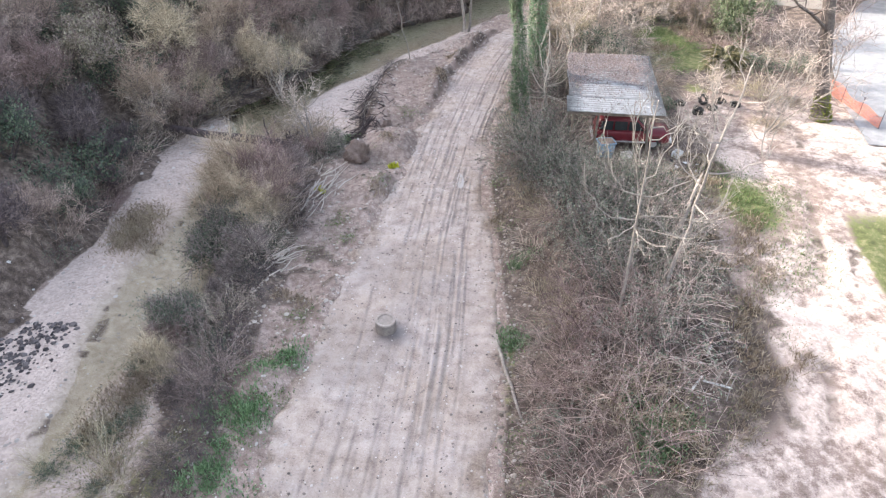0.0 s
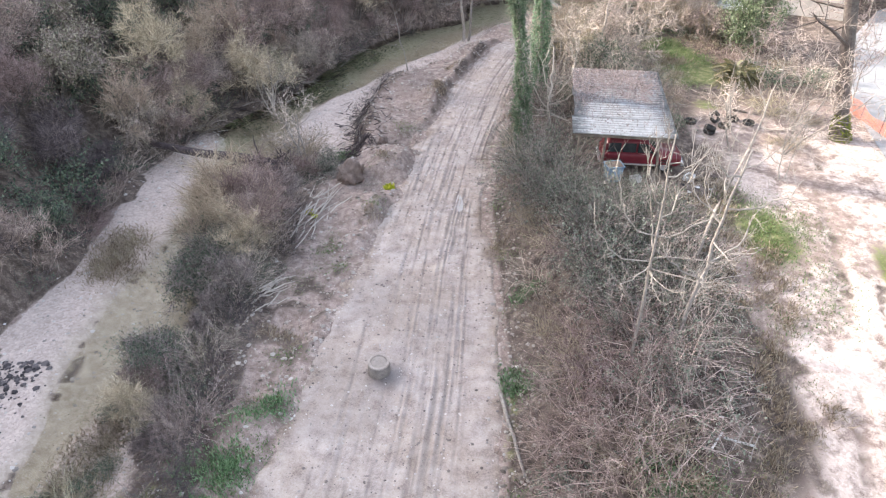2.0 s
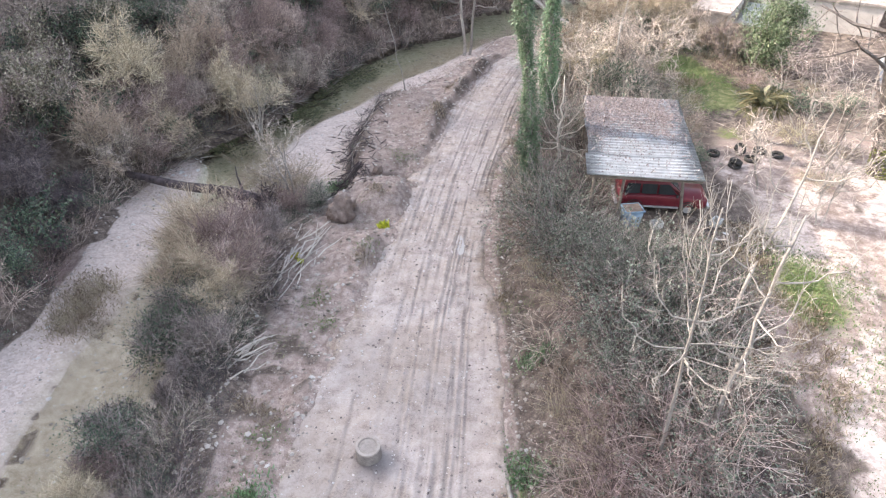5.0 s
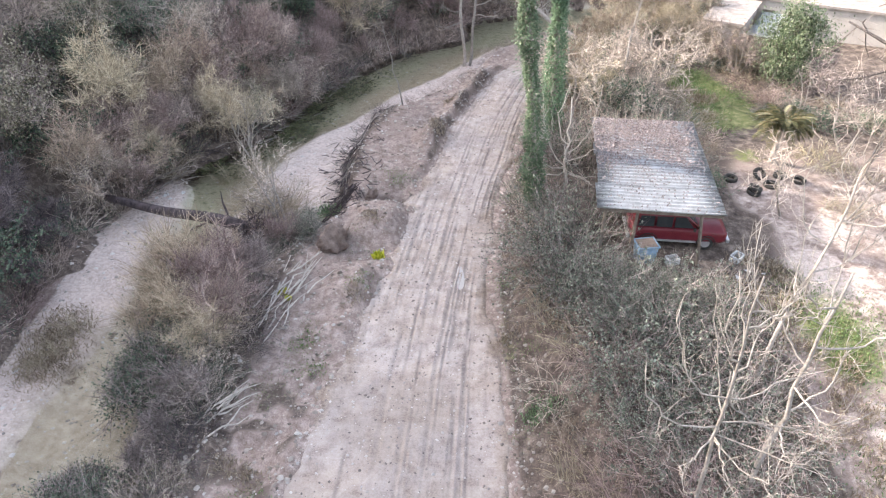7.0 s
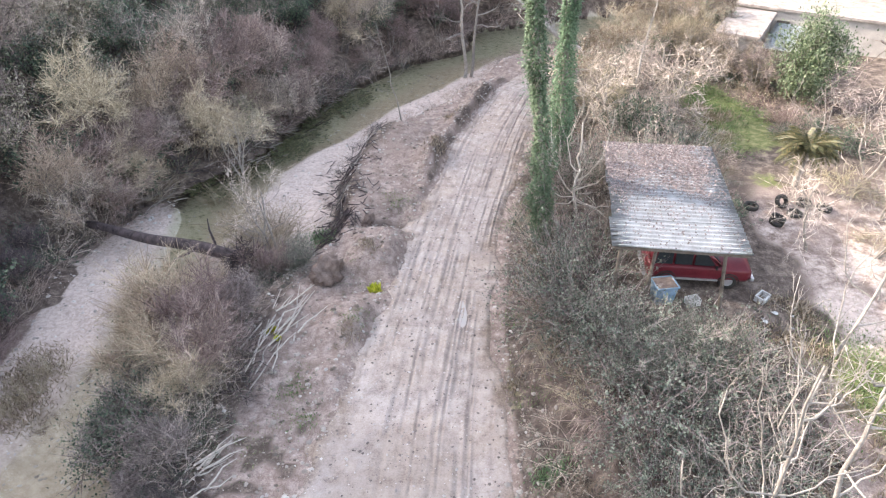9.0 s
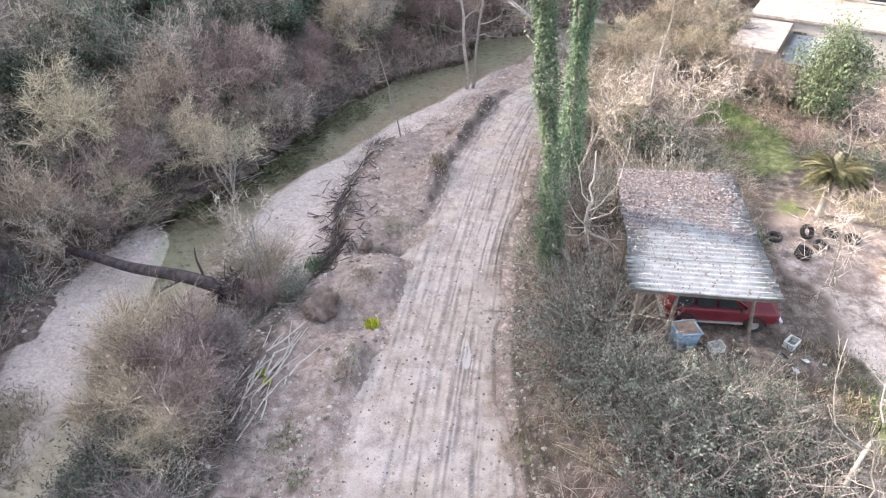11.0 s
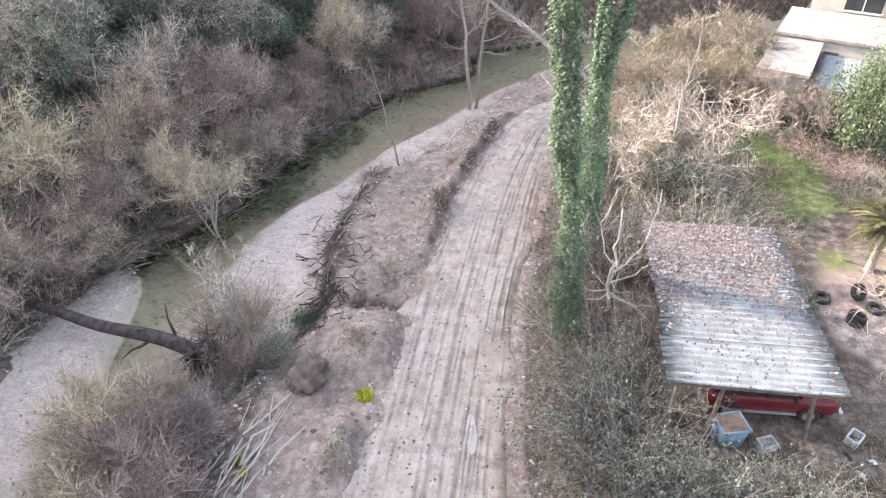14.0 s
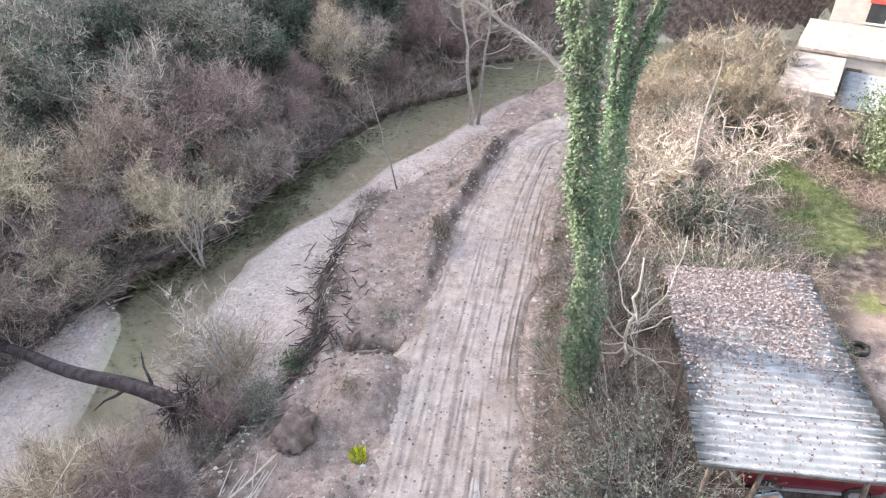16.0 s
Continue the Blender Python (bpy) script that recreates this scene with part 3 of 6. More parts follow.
def thicket(wide, tall, canes, label, cane_mat, leaf=None, leaves=0, leaf_size=0.09, twigs=5, name="shrub", group="brambles on the bank", r=0.012, arch=0.9):
    """A mound of arching canes with side twigs, and leaves scattered over it."""
    s, lf = Sprigs(), Sprigs()
    for _ in range(canes):
        an, far = PR.random() * 2 * math.pi, math.sqrt(PR.random()) * wide * 0.5
        p = np.array((math.cos(an) * far, math.sin(an) * far, -0.2))
        d = unit(np.array((math.cos(an) * 0.25, math.sin(an) * 0.25, 1.0)) + PR.normal(size=3) * 0.35)
        length = tall * (0.7 + 0.6 * PR.random())
        pts, radii = [p], [r]
        for i in range(3):
            d = unit(d + np.array((math.cos(an) * 0.03, math.sin(an) * 0.03, -0.36 * arch)) + PR.normal(size=3) * 0.26)
            p = p + d * length / 3
            p[2] = max(p[2], 0.05)
            pts.append(p)
            radii.append(r * (1 - 0.28 * i))
        s.stem(pts, radii, 3)
        for _ in range(twigs):
            i = PR.integers(1, 3)
            s.twig(pts[i] + (pts[i + 1] - pts[i]) * PR.random(), unit(d + PR.normal(size=3) * 0.8), 0.45 * (0.4 + PR.random()), r * 0.7)
        if leaf:
            for _ in range(leaves):
                i = PR.integers(1, 3)
                lf.leaf(pts[i] + (pts[i + 1] - pts[i]) * PR.random() + PR.normal(size=3) * 0.09, unit(PR.normal(size=3) + np.array((0, 0, 0.5))), leaf_size * (0.6 + 0.8 * PR.random()), 0.6)
    rows = [("tangle", s, cane_mat, "")]
    if leaf:
        rows.append(("foliage", lf, leaf, "small leaves"))
    return plant(name, label, "shrub", rows, group)


def tuft(wide, tall, blades, mat, label, name="grass_tuft", group="weeds beside the track", blade=0.03, category="grass"):
    s = Sprigs()
    for _ in range(blades):
        an, far = PR.random() * 2 * math.pi, math.sqrt(PR.random()) * wide * 0.5
        p = np.array((math.cos(an) * far, math.sin(an) * far, -0.03))
        s.leaf(p, unit(np.array((math.cos(an) * 0.6, math.sin(an) * 0.6, 1.0)) + PR.normal(size=3) * 0.4), tall * (0.5 + 0.8 * PR.random()), blade / tall * 2)
    return plant(name, label, category, [("growth", s, mat, "")], group)


def scatter(kinds, spots, low=0.8, high=1.25, sink=0.0):
    """Copies of the kinds at the spots; the first of each kind stands at its own first spot."""
    used = set()
    for x, y, *rest in spots:
        i = int(rest[0]) if rest else int(PR.integers(0, len(kinds)))
        big = (rest[1] if len(rest) > 1 else 1.0) * (low + (high - low) * PR.random())
        ob = kinds[i]
        m = pose(x, y, height(x, y) - sink, 0, 0, PR.random() * 360)
        if i not in used:
            used.add(i)
            ob.matrix_basis = m @ Matrix.Diagonal((big, big, big, 1))
        else:
            c = copy_thing(ob, m)
            c.matrix_basis = m @ Matrix.Diagonal((big, big, big * (0.9 + 0.2 * PR.random()), 1))
    for i, ob in enumerate(kinds):
        if i not in used:
            for o in (*ob.children_recursive, ob):
                bpy.data.objects.remove(o)


def spots_in(n, x0, x1, y0, y1, keep, gap):
    out, tries = [], 0
    while len(out) < n and tries < n * 60:
        tries += 1
        x, y = x0 + (x1 - x0) * PR.random(), y0 + (y1 - y0) * PR.random()
        if keep(x, y) and all((x - a) ** 2 + (y - b) ** 2 > gap * gap for a, b in out):
            out.append((x, y))
    return out


# the wood on the slope west of the stream
FALLEN = foliage("withered_leaves", [(0.12, 0.085, 0.075), (0.26, 0.195, 0.17), (0.40, 0.31, 0.27)], 0.8, 0.2, 0.1)
FINE = dict(twig_r=0.013, reach=0.3)
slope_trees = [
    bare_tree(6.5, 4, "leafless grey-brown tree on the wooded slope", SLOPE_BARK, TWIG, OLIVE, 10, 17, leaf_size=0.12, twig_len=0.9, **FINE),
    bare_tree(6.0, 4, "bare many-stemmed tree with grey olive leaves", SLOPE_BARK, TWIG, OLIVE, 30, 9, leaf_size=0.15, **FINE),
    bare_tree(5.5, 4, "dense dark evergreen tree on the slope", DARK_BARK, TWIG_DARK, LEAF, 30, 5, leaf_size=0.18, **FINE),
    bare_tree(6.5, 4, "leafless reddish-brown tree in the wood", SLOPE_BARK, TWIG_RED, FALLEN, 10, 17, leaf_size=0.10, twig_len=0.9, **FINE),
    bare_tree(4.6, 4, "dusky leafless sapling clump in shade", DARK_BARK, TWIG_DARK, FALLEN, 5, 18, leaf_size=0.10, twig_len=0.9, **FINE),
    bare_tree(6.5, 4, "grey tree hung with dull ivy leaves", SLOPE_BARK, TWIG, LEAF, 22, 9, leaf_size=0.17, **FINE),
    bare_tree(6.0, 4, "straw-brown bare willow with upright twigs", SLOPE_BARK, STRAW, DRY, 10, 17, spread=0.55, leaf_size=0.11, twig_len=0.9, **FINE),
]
wood = spots_in(98, -42, 16, 16, 104, lambda x, y: 0.5 < float(wood_foot(y)) - x < 15.5 and (y < 84 or x < 12) and x > -0.55 * y - 8, 2.0)
rows = []
for x, y in wood:
    d = float(wood_foot(y)) - x
    # Dark kinds low on the near slope put the deep shade there into colour.
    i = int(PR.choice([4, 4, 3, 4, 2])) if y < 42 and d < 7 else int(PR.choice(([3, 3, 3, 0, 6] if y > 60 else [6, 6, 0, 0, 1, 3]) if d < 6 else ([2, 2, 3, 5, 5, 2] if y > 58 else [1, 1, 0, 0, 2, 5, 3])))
    rows.append((x, y, i, 0.62 if d < 1.6 else 1.0))
for y in np.arange(46, 66, 1.5):
    rows.append((float(wood_foot(y)) - 0.5 - 1.0 * PR.random(), y, int(PR.choice([6, 0, 6, 1, 3] if y < 58 else [3, 3, 0, 6])), 0.8))
fringe = []
for y in np.arange(30, 92, 1.5):
    x = float(wood_foot(y)) - 0.3 - 0.7 * PR.random()
    if x < 14:
        fringe.append((x, y, int(PR.choice([0, 1, 2])), 0.8))
scatter(slope_trees, rows)
fringe_kinds = [
    thicket(2.2, 1.9, 70, "reddish bare shrub overhanging the stream", TWIG_RED, None, 0, 0.1, 6, group="shrubs along the far bank", arch=0.7),
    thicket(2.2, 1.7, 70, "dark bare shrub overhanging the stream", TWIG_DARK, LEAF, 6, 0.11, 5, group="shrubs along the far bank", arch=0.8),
    thicket(2.2, 2.3, 70, "pale grey bare shrub at the water's edge", TWIG, OLIVE, 3, 0.10, 6, group="shrubs along the far bank", arch=0.4),
]
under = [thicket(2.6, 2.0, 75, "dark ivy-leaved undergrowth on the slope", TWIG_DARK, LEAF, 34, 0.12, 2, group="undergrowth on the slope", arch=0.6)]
scatter(fringe_kinds, fringe)
scatter(under, [(x, y, 0, 1.2) for x, y in spots_in(34, -34, 8, 26, 98, lambda x, y: 1.5 < float(wood_foot(y)) - x < 12 and x > -0.55 * y - 4, 2.6)])

# brambles and saplings on the bank east of the road
BRAMBLE_LEAF = foliage("grey_green_bramble_leaves", [(0.045, 0.06, 0.045), (0.11, 0.13, 0.095), (0.20, 0.22, 0.165), (0.33, 0.34, 0.26)], 0.6, 0.25)
brambles = [
    thicket(2.6, 2.0, 85, "grey-brown tangle of bare bramble canes", TWIG, BRAMBLE_LEAF, 12, 0.08, 8),
    thicket(2.8, 1.8, 75, "bramble mound with dull green leaves", TWIG_DUSK, BRAMBLE_LEAF, 26, 0.09, 5),
    thicket(2.4, 2.2, 90, "dry reddish bramble tangle", TWIG_RED, FALLEN, 8, 0.06, 8),
    thicket(2.2, 1.4, 105, "straw-coloured dry stalks fallen over", DRY, OLIVE, 3, 0.08, 5),
    thicket(2.6, 1.9, 75, "dull green bramble mound on the bank", TWIG_DUSK, BRAMBLE_LEAF, 30, 0.09, 4),
]


def on_bank(x, y):
    e = x - float(road_r(y))
    lot = np.interp(y, [8, 13, 15.5, 17.7, 23.3, 28, 33], [4.6, 6.2, 7.9, 9.2, 12.0, 12.6, 11])
    if y > 32:
        return 1.8 < e and x < (5.6 if y < 43 else 14)
    return 2.1 < e and x < lot - 0.9


bank = spots_in(95, 3.2, 14, 12.5, 62, on_bank, 1.25)
scatter(brambles, [(x, y, int(PR.choice([0, 0, 1, 1, 2, 4, 4] if x - float(road_r(y)) > 4.0 else [0, 3, 3, 2, 3])) if y > 20 else int(PR.choice([2, 3, 4, 2, 0])), 0.5 if x - float(road_r(y)) < 2 else (0.75 if x - float(road_r(y)) < 3.2 else 1.0)) for x, y in bank], 0.75, 1.3)

# shrubs on the stream bank
bank_shrubs = [
    thicket(2.4, 2.3, 85, "olive-grey shrub leaning over the stream", TWIG, OLIVE, 12, 0.07, 8, group="shrubs on the stream bank", arch=0.5, r=0.010),
    thicket(2.0, 1.9, 75, "dark green leafy shrub on the stream bank", TWIG_DARK, LEAF, 34, 0.07, 4, group="shrubs on the stream bank", arch=0.5, r=0.010),
    thicket(2.6, 2.5, 85, "leafless brown shrub with thin stems", TWIG, None, 0, 0.1, 12, group="shrubs on the stream bank", arch=0.5, r=0.010),
    thicket(2.4, 2.0, 85, "dark bare tangle on the stream bank", TWIG_DARK, LEAF, 5, 0.07, 10, group="shrubs on the stream bank", arch=0.9, r=0.010),
]
edge_spots = []
for y in np.arange(14, 42.5, 0.9):
    for k in range(2):
        if PR.random() < (0.6 if y < 19 else 0.15):
            continue
        size = float(np.interp(y, [14, 18, 20, 23, 24.5, 26, 28, 33, 38, 41], [0.35, 0.4, 0.7, 0.6, 0.3, 0.4, 0.7, 0.8, 0.7, 0.5]))
        x = float(bank_foot(y)) + 0.9 - 0.4 * size + float(np.interp(y, [32, 36, 42], [0.0, -0.9, -1.2])) + 1.5 * PR.random()
        kind = 1 if 27.5 < y < 31 and k else int(PR.choice([3, 3, 2])) if k and x > float(bank_foot(y)) + 1.0 else int(PR.choice([0, 0, 0, 1, 2, 3]))
        edge_spots.append((x, y + PR.normal() * 0.4, kind, size))
for y in np.arange(42.5, 60, 2.0):
    edge_spots.append((float(bank_foot(y)) + 0.3 + 0.8 * PR.random(), y, 3, 0.42))
for y in np.arange(60, 76, 1.6):
    edge_spots.append((float(bank_foot(y)) + 0.3 + 0.8 * PR.random(), y, 2, 0.4))
for y in np.arange(14.5, 28, 0.8):
    edge_spots.append((float(bank_foot(y)) + 1.4 + 0.5 * PR.random(), y, 3, 0.5))
edge_spots += [(-5.3, 58.6, 2, 0.35), (-4.9, 59.4, 3, 0.35), (-4.4, 60.2, 2, 0.35)]
scatter(bank_shrubs, edge_spots)
willows = [
    bare_tree(4.4, 6, "olive-brown willow bush leaning over the stream", BARK, STRAW, OLIVE, 7, 11, leaf_size=0.10, twig_len=0.9, spread=0.42, lean=0.38, thick=0.014, group="willows on the stream bank", twig_r=0.011, reach=0.25),
    bare_tree(4.0, 6, "brown leafless willow bush on the stream bank", BARK, TWIG_RED, OLIVE, 3, 12, leaf_size=0.08, twig_len=0.9, spread=0.42, lean=0.38, thick=0.014, group="willows on the stream bank", twig_r=0.011, reach=0.25),
    bare_tree(3.6, 6, "dusky purple-grey willow bush on the stream bank", BARK, TWIG_DUSK, LEAF, 3, 14, leaf_size=0.08, twig_len=0.8, spread=0.45, lean=0.4, thick=0.014, group="willows on the stream bank", twig_r=0.012, reach=0.25),
    bare_tree(3.0, 6, "dark green leafy bush on the stream bank", DARK_BARK, TWIG_DUSK, LEAF, 26, 6, leaf_size=0.085, spread=0.6, lean=0.45, thick=0.014, group="willows on the stream bank", twig_r=0.011, reach=0.3),
]
mass = [(-12.4, 34.4, 0, 1.35), (-11.5, 32.3, 0, 1.15), (-13.4, 36.9, 0, 1.1), (-11.9, 36.3, 0, 1.1), (-13.9, 38.6, 1, 0.6), (-12.6, 32.9, 1, 1.0), (-10.4, 34.4, 1, 1.2), (-10.4, 37.4, 2, 0.85), (-9.7, 35.8, 2, 0.95), (-9.9, 32.4, 1, 1.0),
        (-10.2, 30.6, 0, 0.85), (-11.9, 31.2, 3, 1.3), (-11.5, 29.2, 3, 1.35), (-12.2, 30.0, 3, 1.1), (-10.4, 28.6, 2, 0.9), (-10.9, 27.4, 2, 0.75), (-10.9, 38.8, 0, 0.6), (-9.6, 39.0, 2, 0.55), (-12.9, 23.6, 3, 0.95), (-12.3, 24.8, 3, 0.7), (-13.4, 24.4, 2, 0.7),
        (-11.4, 25.6, 2, 0.6), (-12.9, 20.9, 0, 0.6), (-12.5, 22.0, 1, 0.6), (-11.6, 19.4, 2, 0.5), (-11.2, 21.2, 2, 0.5), (-7.2, 41.0, 3, 0.6), (-8.0, 41.6, 3, 0.5), (-9.0, 40.4, 1, 0.7), (-12.2, 38.0, 1, 0.7)]
scatter(willows, mass, 0.9, 1.1)

# ---- the open shed and what stands in it ----
ROOF_METAL = plain("weathered_zinc", (0.36, 0.37, 0.385), (0.66, 0.68, 0.70), 2.2, 0.62, 0.0, 0.2, fine=12)
WOOD = plain("weathered_wood", (0.09, 0.07, 0.056), (0.23, 0.19, 0.155), 4.0, 0.85, relief=0.5)
CONCRETE = plain("concrete", (0.17, 0.145, 0.128), (0.30, 0.262, 0.232), 5.0, 0.9, relief=0.4)
RUBBER = plain("old_rubber", (0.018, 0.017, 0.016), (0.06, 0.056, 0.05), 6.0, 0.8, relief=0.3)
RED_PAINT = plain("faded_red_paint", (0.10, 0.010, 0.016), (0.16, 0.022, 0.03), 1.5, 0.35, 0.0, 0.05)
GLASS = plain("dark_window_glass", (0.02, 0.023, 0.025), (0.05, 0.055, 0.06), 1.0, 0.08, 0.0, 0.0)
CHROME = plain("dull_silver_metal", (0.45, 0.45, 0.46), (0.65, 0.65, 0.66), 4.0, 0.35, 0.7, 0.1)
BLUE = plain("faded_blue_plastic", (0.12, 0.19, 0.26), (0.24, 0.34, 0.43), 3.0, 0.55, 0.0, 0.1)
WHITE = plain("dirty_white_plastic", (0.36, 0.35, 0.33), (0.74, 0.73, 0.70), 5.0, 0.6, 0.0, 0.2)
PLASTER = plain("pale_plaster", (0.40, 0.35, 0.31), (0.58, 0.52, 0.46), 1.5, 0.9, 0.0, 0.2)
TERRACE = plain("sun_bleached_roofing", (0.20, 0.165, 0.145), (0.50, 0.43, 0.38), 1.8, 0.9, 0.0, 0.3)
ASPHALT = plain("worn_asphalt", (0.22, 0.22, 0.225), (0.36, 0.36, 0.36), 1.5, 0.9, 0.0, 0.3)
ORANGE = plain("faded_orange_mesh", (0.55, 0.17, 0.10), (0.72, 0.30, 0.20), 4.0, 0.7, 0.0, 0.2)
CLAY = plain("dark_clay_soil", (0.12, 0.086, 0.073), (0.28, 0.215, 0.18), 3.0, 0.95, 0.0, 0.8, fine=14)
SHED = Matrix.Translation((6.95, 33.7, 0)) @ Matrix.Rotation(radians(-7.4), 4, "Z")


def at_shed(u, v, z):
    return SHED @ Vector((u, v, z))


def corrugated(name, u0, u1, v0, v1, z0, rise, parent, place):
    """One roofing sheet, ribs running along u."""
    bm = bmesh.new()
    n = int((v1 - v0) / 0.045)
    grid = []
    for i in range(n + 1):
        v = v0 + (v1 - v0) * i / n
        z = z0 + rise * v + 0.042 * math.sin(v * 2 * math.pi / 0.27)
        grid.append([bm.verts.new(place(u, v, z + 0.015 * math.sin(u * 1.3 + v))) for u in np.linspace(u0, u1, 6)])
    for a, b in zip(grid, grid[1:]):
        for k in range(5):
            bm.faces.new((a[k], a[k + 1], b[k + 1], b[k]))
    bmesh.ops.solidify(bm, geom=bm.faces[:], thickness=0.008)
    return part(name, bm, ROOF_METAL, parent, smooth_shade=True)


shed = tagged(new("open_shed"), "open timber shed with a grey corrugated metal roof", "shed")
for i in range(9):
    corrugated("roof_sheet", (-0.25 if i < 2 else -0.05) + 0.14 * PR.random(), 5.18 + 0.03 * PR.random(), i * 0.945, i * 0.945 + 1.0, 6.07 + 0.006 * (i % 2), 0.042, shed, at_shed)
for u, v, shift in ((0.25, 0.15, 0.0), (4.6, 0.12, -0.38), (0.25, 4.2, 0.0), (4.8, 4.2, 0.0), (0.25, 8.2, 0.0), (4.8, 8.2, 0.0), (1.55, 0.15, 0.05)):
    bm = bmesh.new()
    cyl(bm, at_shed(u, v, 3.1), at_shed(u + shift, v, 5.97 + 0.042 * v), 0.085, 0.07, 9)
    part("post", bm, WOOD, shed)
for v in (0.12, 4.2, 8.2):
    bm = bmesh.new()
    box(bm, at_shed(2.55, v, 5.95 + 0.042 * v), (5.1, 0.1, 0.14), Matrix.Rotation(radians(-7.4), 4, "Z"), 0.01)
    part("beam", bm, WOOD, shed)
for u in (0.3, 2.5, 4.8):
    bm = bmesh.new()
    box(bm, at_shed(u, 4.2, 5.99 + 0.042 * 4.2), (0.07, 8.3, 0.07), Matrix.Rotation(radians(-7.4), 4, "Z") @ Matrix.Rotation(0.042, 4, "X"))
    part("purlin", bm, WOOD, shed)

# fallen leaves on the roof
s = Sprigs()
for _ in range(26000):
    v = 8.45 * PR.random() ** 0.75
    u = 0.05 + 5.0 * PR.random()
    patch = float(value_noise(np.array([u]), np.array([v]), 0.7, 77)[0])
    if PR.random() > 0.03 + 0.14 * patch * patch + 0.9 * smooth(2.8, 6.6, v + 1.2 * (patch - 0.5)) * (1 - 0.85 * smooth(3.9, 4.7, u)) * (0.55 + 0.45 * patch):
        continue
    p = np.array(at_shed(u, v, 6.07 + 0.042 * v + 0.05 + 0.02 * PR.random()))
    s.leaf(p, unit(np.array((PR.normal(), PR.normal(), 0.15 * PR.normal()))), 0.10 * (0.6 + 0.8 * PR.random()), 0.7)
LITTER = foliage("fallen_leaves", [(0.07, 0.052, 0.05), (0.19, 0.15, 0.142), (0.42, 0.36, 0.34)], 0.8, 0.05, 0.0)
tagged(raw("leaf_litter", s.v, s.f, LITTER), "brown and grey fallen leaves on the shed roof", "leaves", kind="stuff")


# the parked off-road car
def wheel(parent, x, y):
    bm = bmesh.new()
    prof = [(0.20, -0.09), (0.30, -0.115), (0.345, -0.085), (0.36, 0.0), (0.345, 0.085), (0.30, 0.115), (0.20, 0.09)]
    ring_of(bm, prof, 22)
    w = part("wheel", bm, RUBBER, parent, "black tyre", True)
    w.matrix_basis = Matrix.Translation((x, y, 0.36)) @ Matrix.Rotation(radians(90), 4, "X")
    bm = bmesh.new()
    cyl(bm, (0, 0, -0.085), (0, 0, 0.085), 0.205, 0.205, 16)
    cyl(bm, (0, 0, -0.1), (0, 0, 0.1), 0.06, 0.06, 10)
    part("rim", bm, CHROME, w, "silver rim")
    return w


def ring_of(bm, profile, n, closed=False):
    """Sweeps a profile of (radius, height) round the z axis."""
    rings = [[bm.verts.new((r * math.cos(2 * math.pi * k / n), r * math.sin(2 * math.pi * k / n), h)) for k in range(n)] for r, h in profile]
    pairs = list(zip(rings, rings[1:])) + ([(rings[-1], rings[0])] if closed else [])
    for a, b in pairs:
        for k in range(n):
            bm.faces.new((a[k], a[(k + 1) % n], b[(k + 1) % n], b[k]))
    bmesh.ops.recalc_face_normals(bm, faces=bm.faces[:])


def loft(bm, sections):
    """Joins closed loops of points with faces, and caps both ends."""
    loops = [[bm.verts.new(p) for p in sec] for sec in sections]
    for a, b in zip(loops, loops[1:]):
        for k in range(len(a)):
            bm.faces.new((a[k], a[(k + 1) % len(a)], b[(k + 1) % len(b)], b[k]))
    bm.faces.new(loops[0])
    bm.faces.new(loops[-1])
    bmesh.ops.recalc_face_normals(bm, faces=bm.faces[:])


car = tagged(new("car"), "old red off-road car parked under the shed roof", "car")
bm = bmesh.new()
HALF = 0.84


def car_section(x, low, high, half, crown=0.04):
    return [(x, -half * 0.94, low), (x, -half, low + 0.12), (x, -half, high - 0.12), (x, -half * 0.93, high), (x, 0, high + crown), (x, half * 0.93, high), (x, half, high - 0.12), (x, half, low + 0.12), (x, half * 0.94, low)]


loft(bm, [car_section(-2.1, 0.5, 1.0, 0.78), car_section(-2.02, 0.4, 1.06, HALF), car_section(-1.2, 0.38, 1.07, HALF), car_section(0.7, 0.38, 1.06, HALF), car_section(0.95, 0.38, 1.03, HALF), car_section(1.9, 0.4, 0.98, 0.83), car_section(2.12, 0.48, 0.92, 0.76)])
part("body", bm, RED_PAINT, car, "faded red painted body", True)
bm = bmesh.new()
loft(bm, [car_section(-2.0, 1.04, 1.35, 0.76, 0.0), car_section(-1.85, 1.04, 1.72, 0.70), car_section(-0.4, 1.04, 1.76, 0.70), car_section(0.2, 1.04, 1.74, 0.69), car_section(0.85, 1.03, 1.16, 0.74, 0.0)])
part("cabin", bm, RED_PAINT, car, "red roof and pillars", True)
